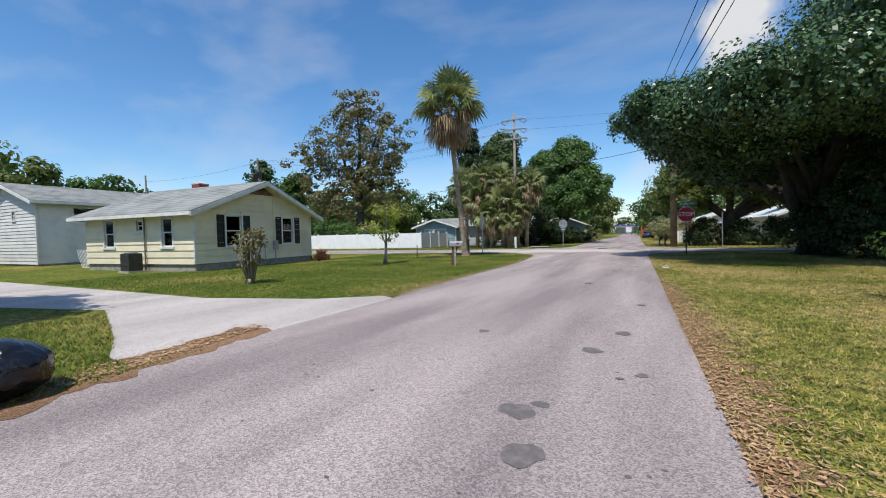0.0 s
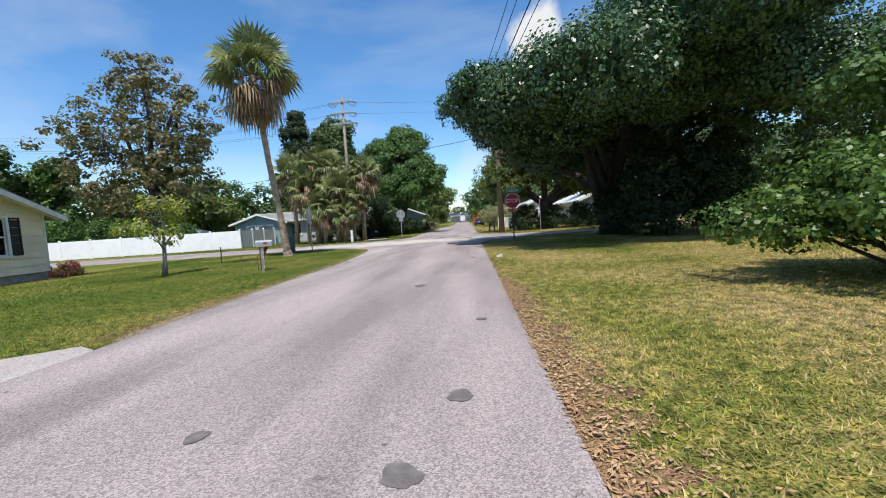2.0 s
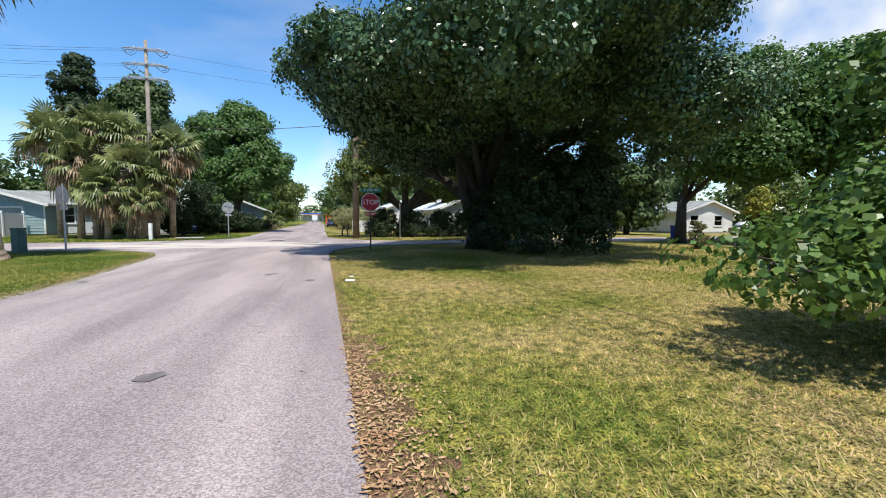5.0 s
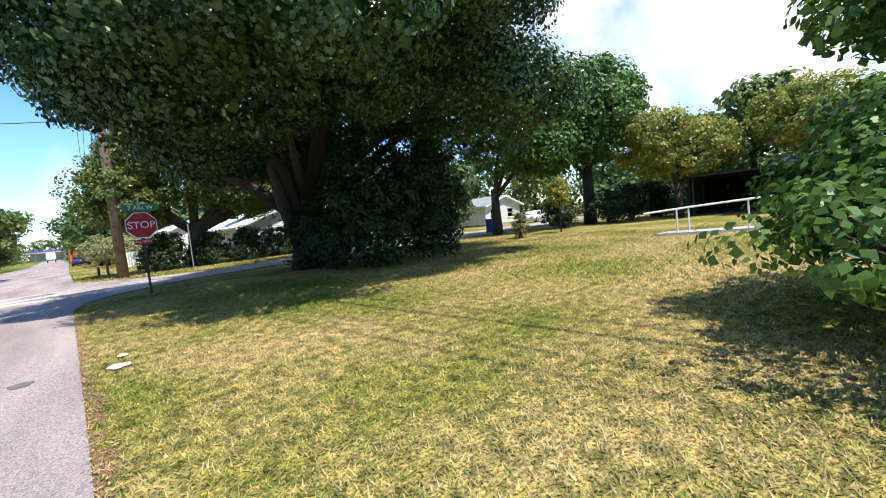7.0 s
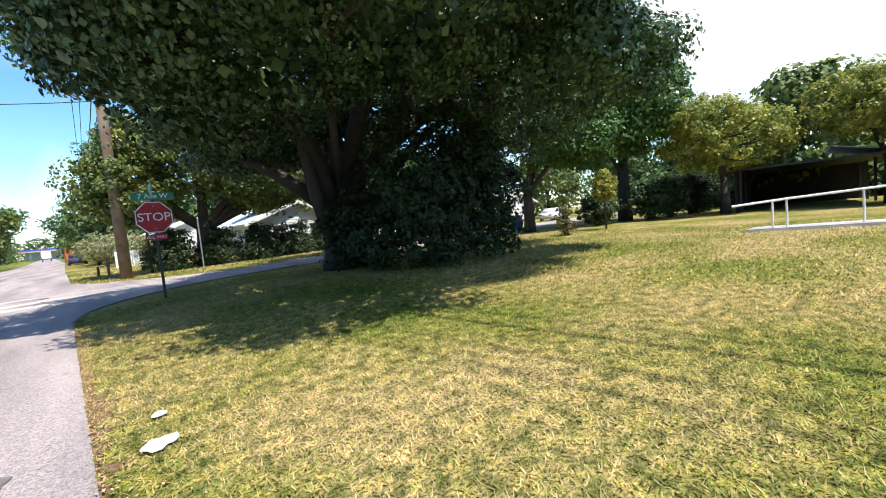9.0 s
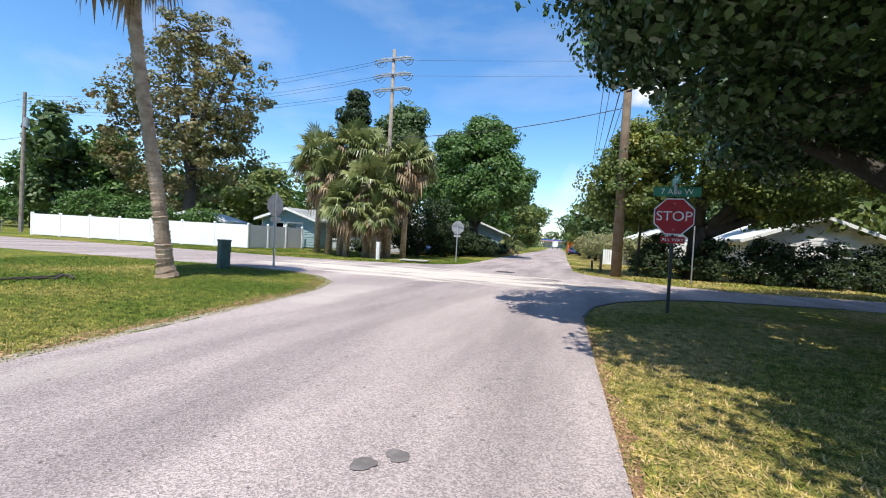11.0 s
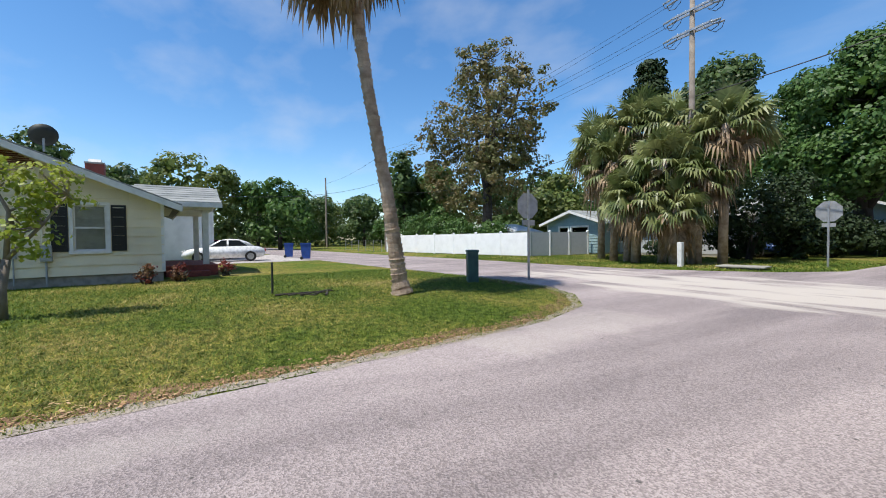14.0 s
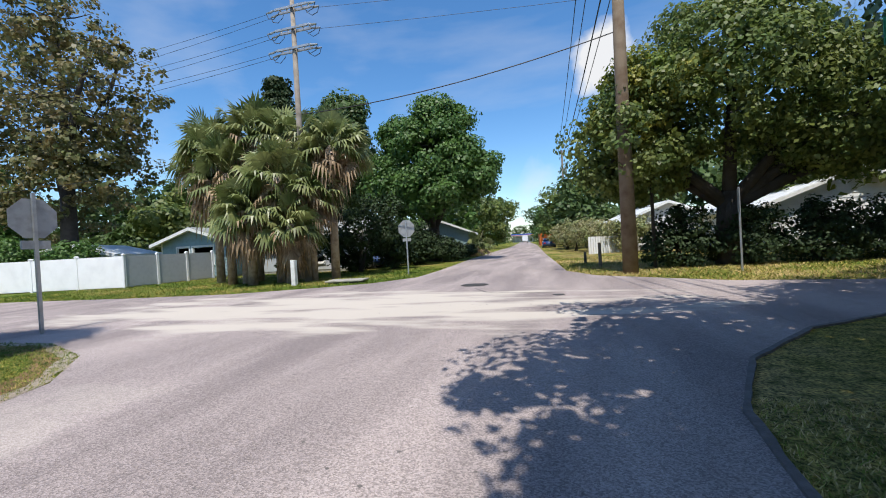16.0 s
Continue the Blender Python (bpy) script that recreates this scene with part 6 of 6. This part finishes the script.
# ---- vehicles and bins ----
def sedan(label, m, paint, L=4.5, H=1.4, group="parked cars"):
    c = thing("car", label, "car", m, group)
    h = L / 2
    lower = [(-h, 0.38), (-h + 0.02, 0.66), (-h + 0.12, 0.84), (-h + 0.5, 0.93), (-h + 1.0, 0.95), (h - 1.5, 0.93), (h - 0.7, 0.84), (h - 0.2, 0.72), (h - 0.02, 0.56), (h, 0.32), (h - 0.3, 0.22), (-h + 0.3, 0.22)]
    bm = prism(lower, "y", -0.86, 0.86)
    bmesh.ops.bevel(bm, geom=bm.edges[:], offset=0.07, segments=3, affect="EDGES", clamp_overlap=True)
    body = part("body", bm, M[paint], c, smooth=True)
    cab = [(-h + 0.55, 0.9), (-h + 1.0, H - 0.2), (-h + 1.45, H - 0.03), (-h + 2.0, H), (h - 2.25, H - 0.02), (h - 1.85, H - 0.14), (h - 1.15, 0.88)]
    bm = prism(cab, "y", -0.74, 0.74)
    bmesh.ops.bevel(bm, geom=bm.edges[:], offset=0.06, segments=3, affect="EDGES", clamp_overlap=True)
    part("cabin", bm, M[paint], c, smooth=True)
    for y in (-0.748, 0.742):
        for a in ([(-h + 1.0, 0.94), (-h + 1.45, H - 0.1), (-h + 2.05, H - 0.08), (-h + 2.05, 0.94)], [(-h + 2.15, 0.94), (-h + 2.15, H - 0.08), (h - 2.05, H - 0.1), (h - 1.5, 0.94)]):
            part("side_window", prism(a, "y", y, y + 0.006), M["glass"], c)
    part("windscreen", prism([(h - 1.85, H - 0.13), (h - 1.22, 0.93), (h - 1.2, 0.94), (h - 1.83, H - 0.115)], "y", -0.62, 0.62), M["glass"], c)
    for x in (-h + 0.85, h - 0.85):
        for y in (-0.82, 0.82):
            w = part("wheel", tube([(x, y - 0.1, 0.32), (x, y + 0.1, 0.32)], 0.32, 18), M["rubber"], c)
            part("rim", tube([(x, y - 0.11, 0.32), (x, y + 0.11, 0.32)], 0.2, 10), M["galv"], w)
    for y in (-0.62, 0.62):
        part("headlight", box((h - 0.06, y - 0.16, 0.6), (h + 0.01, y + 0.16, 0.72), 0.01), M["sign_white"], c)
        part("tail_light", box((-h - 0.01, y - 0.16, 0.62), (-h + 0.05, y + 0.16, 0.76), 0.01), M["sign_red"], c)
    return c


sedan("white sedan parked beside the porch", pose(-29.6, 20.1, 0.004, 0, 0, -92), "car_white")
sedan("dark red car parked behind the white sedan", pose(-33.5, 18.9, 0.004, 0, 0, -92), "car_red")
sedan("blue car parked by the hedge across the street", pose(-13.5, 46.3, 0, 0, 0, 5), "car_blue")
sedan("white car parked across the cross street", pose(41, 40.6, 0, 0, 0, 10), "car_white")
sedan("white car parked along the far road", pose(-1.6, 92, 0.0, 0, 0, 93), "car_white")
sedan("dark blue car parked along the far road", pose(-1.4, 84, 0.0, 0, 0, 93), "car_blue")
apron = flat("apron", [(-26.5, 19.5), (-27, 25.4), (-40, 24.2), (-40, 16)], 0.0035, M["drive"], label="pale concrete parking apron")


def wheelie_bin(x, y, rz):
    b = thing("wheelie_bin", "blue plastic wheelie bin at the kerb", "bin", pose(x, y, 0.012, 0, 0, rz), "blue bins")
    part("body", prism([(-0.24, 0.06), (0.24, 0.06), (0.31, 0.98), (-0.31, 0.98)], "y", -0.27, 0.27), M["bin_blue"], b)
    part("lid", prism([(-0.34, 0.98), (0.33, 0.98), (0.3, 1.06), (-0.3, 1.07)], "y", -0.3, 0.3), M["bin_blue"], b)
    part("handle", tube([(-0.36, -0.25, 0.95), (-0.36, 0.25, 0.95)], 0.018, 6), M["bin_blue"], b)
    for yy in (-0.24, 0.24):
        part("wheel", tube([(-0.26, yy - 0.03, 0.1), (-0.26, yy + 0.03, 0.1)], 0.1, 12), M["rubber"], b)
    return b


wheelie_bin(-32.2, 24.2, 80), wheelie_bin(-28.3, 24.7, 75), wheelie_bin(23.6, 32.0, 20)
truck = thing("box_truck", "white delivery truck far down the road", "truck", pose(-11.4, 190, 0.006, 0, 0, 94))
part("cargo_box", box((-3, -1.1, 0.9), (2, 1.1, 3.1), 0.04), M["car_white"], truck)
part("cab", box((2.05, -1.0, 0.6), (3.6, 1.0, 2.3), 0.15), M["car_white"], truck)
for x in (-2, 2.8):
    for y in (-0.95, 0.95):
        part("wheel", tube([(x, y - 0.12, 0.45), (x, y + 0.12, 0.45)], 0.45, 14), M["rubber"], truck)
stn = thing("filling_station", "distant canopy with blue and yellow band", "building", pose(-20.6, 322, 0, 0, 0, 4))
part("canopy", box((-9, -4, 4.6), (9, 4, 5.2)), M["sign_white"], stn)
part("band", box((-9.05, -4.05, 5.2), (9.05, 4.05, 6.0)), M["blue_paint"], stn, "blue fascia band")
part("stripe", box((-9.08, -4.08, 4.9), (9.08, 4.08, 5.15)), M["orange"], stn, "yellow-orange stripe")
part("building", box((-8, 3, 0), (8, 9, 4.5)), M["white_siding"], stn)
for x in (-6, 6):
    part("column", box((x, -0.3, 0), (x + 0.5, 0.3, 4.6)), M["sign_white"], stn)
sk = thing("dumpster", "orange-red container at the roadside", "container", pose(-1.9, 98, 0, 0, 0, 5))
part("body", box((-1.2, -2.0, 0.15), (1.2, 2.0, 2.4), 0.03), M["orange"], sk)
link = thing("wire_fence", "low chain-link fence before the far woods", "fence", pose(-49, 33, 0, 0, 0, 5))
for k in range(6):
    part("post", tube([(2 * k, 0, 0), (2 * k, 0, 1.2)], 0.03, 6), M["galv"], link)
for z in (0.1, 0.4, 0.7, 1.0, 1.18):
    part("wire", tube([(0, 0, z), (10, 0, z)], 0.008, 4), M["galv"], link)

# ---- far trees that close the view ----
rngf = np.random.default_rng(200)


def far_tree(x, y, h, w, mat, seed):
    lobes = []
    rng = np.random.default_rng(seed)
    for k in range(4):
        lobes.append((rng.uniform(-0.5, 0.5) * w, rng.uniform(-0.4, 0.4) * w, h * rng.uniform(0.45, 0.75), w * rng.uniform(0.5, 0.75), w * rng.uniform(0.5, 0.7), h * rng.uniform(0.2, 0.3)))
    lobes.append((0, 0, h * 0.3, w * 0.9, w * 0.8, h * 0.28))
    t = tree("tree", "full green tree in the far wood", "tree", (x, y, 0), [(0, 0, 0, 0.3), (0, 0, h * 0.3, 0.25), (0, 0, h * 0.6, 0.12)], [], lobes, 80, 62, 1.25, 0.46, mat, seed=seed, sprays=6, group="far trees")
    return t


FAR = [(-43, -7, 13, 6), (-48, -2, 12.5, 6), (-57, 3, 13, 6), (-58, -14, 18, 8), (-50, -22, 17, 8), (-66, -4, 18, 8), (-44, -14, 16, 7), (-64, 18, 14, 7), (-70, 8, 13, 7), (-60, 27, 10, 6), (-84, 26, 12, 8), (-90, 40, 12, 8), (-76, 44, 11, 7), (-66, 47, 10, 6), (-82, 34, 11, 7), (-56, 50, 11, 6), (-52, 42, 13, 3.5), (-49, 46, 12, 3.5), (-46, 58, 11, 6),
       (-38, 56, 10, 5), (-60, 62, 12, 8), (-50, 74, 12, 8), (-40, 78, 12, 7), (-30, 70, 11, 6), (-24, 64, 11, 5), (-14, 68, 12, 6), (-16, 80, 12, 6), (-13, 95, 11, 6), (-15, 115, 12, 7), (-22, 140, 12, 8), (3, 72, 10, 5), (1.5, 84, 10, 5), (2.5, 98, 11, 6), (0, 118, 11, 6), (-2, 140, 12, 7), (-1, 200, 13, 9), (-28, 200, 13, 10), (-13, 352, 15, 10), (-27, 350, 15, 10), (-38, 330, 15, 9),
       (10, 62, 11, 6), (18, 58, 11, 6), (26, 56, 11, 6), (14, 50, 9, 4.5), (22, 49, 9, 5), (34, 58, 11, 6), (44, 55, 11, 7), (54, 50, 11, 7), (58, 38, 11, 7), (62, 26, 12, 7), (52, 30, 10, 5), (56, 14, 12, 7), (48, 6, 11, 7), (44, -6, 12, 7), (-34, -22, 12, 7), (45, 20, 11, 6), (29, 44, 8, 4)]
for i, (x, y, h, w) in enumerate(FAR):
    far_tree(x, y, h, w, ("far_leaf", "mid_leaf", "far_leaf", "oak_leaf")[i % 4], 300 + i)
# dense far woods, closing the gaps between the trees
def woods(line, depth, height, count, seed):
    rng = np.random.default_rng(seed)
    line = np.array(line, float)
    seg = np.linalg.norm(np.diff(line, axis=0), axis=1)
    at = rng.uniform(0, seg.sum(), count // 30)
    cum = np.concatenate([[0], np.cumsum(seg)])
    x, y = np.interp(at, cum, line[:, 0]), np.interp(at, cum, line[:, 1])
    hmax = height * (0.75 + 0.25 * np.sin(at * 0.35) + 0.2 * np.sin(at * 0.13 + 2))
    c = np.stack([x + rng.normal(0, depth, len(at)), y + rng.normal(0, depth, len(at)), hmax * rng.uniform(0, 1, len(at)) ** 0.8], 1)
    p = (c[:, None, :] + rng.normal(size=(len(at), 30, 3)) * np.array((1.2, 1.2, 0.7))).reshape(-1, 3)
    p[:, 2] = np.abs(p[:, 2])
    return leaf_quads(rng, p, 0.62, 0.5)


wood = np.concatenate([woods([(-70, -40), (-95, 0), (-100, 50), (-70, 85), (-35, 95)], 4, 9, 36000, 1), woods([(-35, 95), (-22, 120), (-38, 340), (-8, 345), (0, 200), (6, 130), (14, 85), (30, 72)], 3, 9, 30000, 2), woods([(40, -4), (46, 8), (50, 22), (46, 30)], 2, 4.5, 16000, 5), woods([(26, -4), (40, -6)], 2, 5, 9000, 6), woods([(30, 72), (70, 60), (80, 20), (60, -20), (20, -30), (-70, -40)], 4, 8, 34000, 3)])
tagged(fast_mesh("far_woods", wood, 4, M["far_leaf"]), "dense green woods closing the distance", "woods", kind="stuff")
# tree beside the driveway whose shade falls on the gravel
street_tree("leafy tree beside the gravel driveway", (-11.2, 1.3, 0), 3.0, [(0, 0, 5.6, 2.6, 2.2, 1.8), (1.6, 0.4, 5.0, 2.0, 1.6, 1.4)], 260, 50, 0.5, 0.17, "oak_leaf", 140, 0.25)

# ---- lawn blades ----
def grass_material():
    m = bpy.data.materials.new("grass_blade")
    m.use_nodes = True
    n, l = m.node_tree.nodes, m.node_tree.links
    p = n["Principled BSDF"]
    p.inputs["Roughness"].default_value = 0.6
    p.inputs["Specular IOR Level"].default_value = 0.25
    geo = n.new("ShaderNodeNewGeometry")
    t = n.new("ShaderNodeTexNoise")
    t.inputs["Scale"].default_value, t.inputs["Detail"].default_value = 0.35, 5
    l.new(geo.outputs["Position"], t.inputs["Vector"])
    add = n.new("ShaderNodeMath")
    add.operation, add.inputs[1].default_value = "MULTIPLY_ADD", 0.46
    sep = n.new("ShaderNodeSeparateXYZ")
    l.new(geo.outputs["Position"], sep.inputs[0])
    side = n.new("ShaderNodeMapRange")
    side.inputs["From Min"].default_value, side.inputs["From Max"].default_value = -5, 0
    side.inputs["To Min"].default_value, side.inputs["To Max"].default_value = -0.17, 0.05
    l.new(sep.outputs["X"], side.inputs["Value"])
    dry = n.new("ShaderNodeMath")
    l.new(t.outputs["Fac"], dry.inputs[0]), l.new(side.outputs["Result"], dry.inputs[1])
    l.new(geo.outputs["Random Per Island"], add.inputs[0]), l.new(dry.outputs[0], add.inputs[2])
    r = n.new("ShaderNodeValToRGB")
    el = r.color_ramp.elements
    el.new(0.5), el.new(0.7)
    for e, (pos, c) in zip(el, [(0.46, (0.085, 0.145, 0.02)), (0.66, (0.205, 0.245, 0.042)), (0.82, (0.40, 0.33, 0.11)), (0.98, (0.58, 0.44, 0.24))]):
        e.position, e.color = pos, (*c, 1)
    l.new(add.outputs[0], r.inputs["Fac"])
    t2 = n.new("ShaderNodeTexNoise")
    t2.inputs["Scale"].default_value, t2.inputs["Detail"].default_value = 7, 6
    l.new(geo.outputs["Position"], t2.inputs["Vector"])
    r2 = n.new("ShaderNodeValToRGB")
    e2 = r2.color_ramp.elements
    e2[0].position, e2[0].color, e2[1].position, e2[1].color = 0.36, (0.5, 0.55, 0.45, 1), 0.64, (1.35, 1.3, 1.2, 1)
    l.new(t2.outputs["Fac"], r2.inputs["Fac"])
    tm = n.new("ShaderNodeMix")
    tm.data_type, tm.blend_type = "RGBA", "MULTIPLY"
    tm.inputs["Factor"].default_value = 1
    l.new(r.outputs["Color"], tm.inputs["A"]), l.new(r2.outputs["Color"], tm.inputs["B"])
    l.new(tm.outputs["Result"], p.inputs["Base Color"])
    tr = n.new("ShaderNodeBsdfTranslucent")
    l.new(tm.outputs["Result"], tr.inputs["Color"])
    mx = n.new("ShaderNodeMixShader")
    mx.inputs[0].default_value = 0.3
    l.new(p.outputs[0], mx.inputs[1]), l.new(tr.outputs[0], mx.inputs[2])
    l.new(mx.outputs[0], n["Material Output"].inputs["Surface"])
    return m


M["blade"] = grass_material()


def in_poly(x, y, poly):
    inside = np.zeros(len(x), bool)
    for (x0, y0), (x1, y1) in zip(poly, poly[1:] + poly[:1]):
        c = (y0 > y) != (y1 > y)
        if y0 != y1:
            inside ^= c & (x < (x1 - x0) * (y - y0) / (y1 - y0) + x0)
    return inside


ROAD = RIGHT_EDGE + RIGHT_CORNER + NORTH_RIGHT + NORTH_LEFT + SOUTH_LEFT + LEFT_EDGE


def blades(x0, x1, y0, y1, count, height, width, seed):
    rng = np.random.default_rng(seed)
    x, y = rng.uniform(x0, x1, count), rng.uniform(y0, y1, count)
    keep = ~in_poly(x, y, ROAD) & ~in_poly(x, y, DRIVE) & ~((x < -16.6) & (y > 11) & (y < 18.3) & (x > -26))
    # thinner on the dry strip beside the asphalt
    edge = np.interp(y, [-4, 4.2, 9.2, 15.7, 22, 24.3], [1.3, 1.05, 0.8, 0.5, 0.2, 0.1])
    near = (x > edge) & (x < edge + 0.45) & (y < 24.3)
    keep &= ~near | (y > 12.5) | (rng.uniform(size=count) < 0.3 + 0.7 * (x - edge) / 0.45)
    x, y = x[keep], y[keep]
    n = len(x)
    a = rng.uniform(0, 6.283, n)
    h = height * rng.uniform(0.45, 1.25, n)
    lean = rng.uniform(0.3, 2.4, n) * h
    dx, dy = np.cos(a), np.sin(a)
    w = width * rng.uniform(0.6, 1.3, n)
    b0 = np.stack([x - dy * w, y + dx * w, np.zeros(n)], 1)
    b1 = np.stack([x + dy * w, y - dx * w, np.zeros(n)], 1)
    tip = np.stack([x + dx * lean, y + dy * lean, h], 1)
    return np.stack([b0, b1, tip], 1).reshape(-1, 3)


lawn = np.concatenate([
    blades(0.1, 7, 1.5, 26, 380000, 0.028, 0.0052, 1),
    blades(7, 20, 6, 30, 120000, 0.045, 0.012, 2),
    blades(-9.5, -3.8, 7, 28, 260000, 0.03, 0.0055, 3),
    blades(-17, -9.5, 7, 28, 110000, 0.045, 0.010, 4),
    blades(-8, -3.3, 0.5, 5.6, 40000, 0.05, 0.008, 5),
    blades(-25, -4, 33, 44, 40000, 0.07, 0.02, 6),
    blades(-1, 12, 33, 50, 40000, 0.07, 0.02, 7),
])
tagged(fast_mesh("grass", lawn, 3, M["blade"]), "short green and straw coloured lawn blades", "grass", kind="stuff")


# dry leaves lying along the right edge of the asphalt and on the verges
def litter(line, reach, count, seed, size=0.05):
    rng = np.random.default_rng(seed)
    line = np.array(line, float)
    t = rng.uniform(line[0, 1], line[-1, 1], count)
    x = np.interp(t, line[:, 1], line[:, 0]) + reach * rng.uniform(-0.05, 1, count) ** 1.0 * rng.uniform(0.2, 1, count)
    c = np.stack([x, t, np.full(count, 0.012) + rng.uniform(0, 0.02, count)], 1)
    a = rng.uniform(0, 6.283, count)
    d = np.stack([np.cos(a), np.sin(a), rng.uniform(-0.2, 0.2, count)], 1) * size * rng.uniform(0.5, 1.3, (count, 1))
    e = np.stack([-np.sin(a), np.cos(a), rng.uniform(-0.2, 0.2, count)], 1) * size * 0.4 * rng.uniform(0.5, 1.2, (count, 1))
    return np.stack([c - d, c - e, c + d, c + e], 1)


M["dry_leaf"] = material("dry_leaf", (0.44, 0.29, 0.15), 0.8, vary=0.2, scale=3, fine=30, bump=0, second=(0.36, 0.19, 0.09), random_by="island")
fallen = np.concatenate([litter([(1.25, 0), (1.05, 4.2), (0.8, 9.2), (0.5, 15.7), (0.2, 22), (0.1, 24.3)], 0.34, 1500, 1, 0.02), litter([(1.25, 0), (1.05, 4.2), (0.8, 9.2), (0.62, 12.5)], 0.75, 4200, 6, 0.024), litter([(-3.7, 2.2), (-3.95, 4.0), (-4.3, 5.6)], -0.5, 900, 2, 0.03), litter([(-4.2, 9), (-4.6, 14), (-4.8, 18), (-5.4, 22.5), (-5.8, 24.2)], -0.5, 1800, 3, 0.025), litter([(3.2, 9.0), (3.4, 13.2)], 3.5, 700, 4, 0.02)])
tagged(fast_mesh("leaf_litter", fallen, 4, M["dry_leaf"]), "scattered dry brown leaves along the road edge", "leaves", kind="stuff")
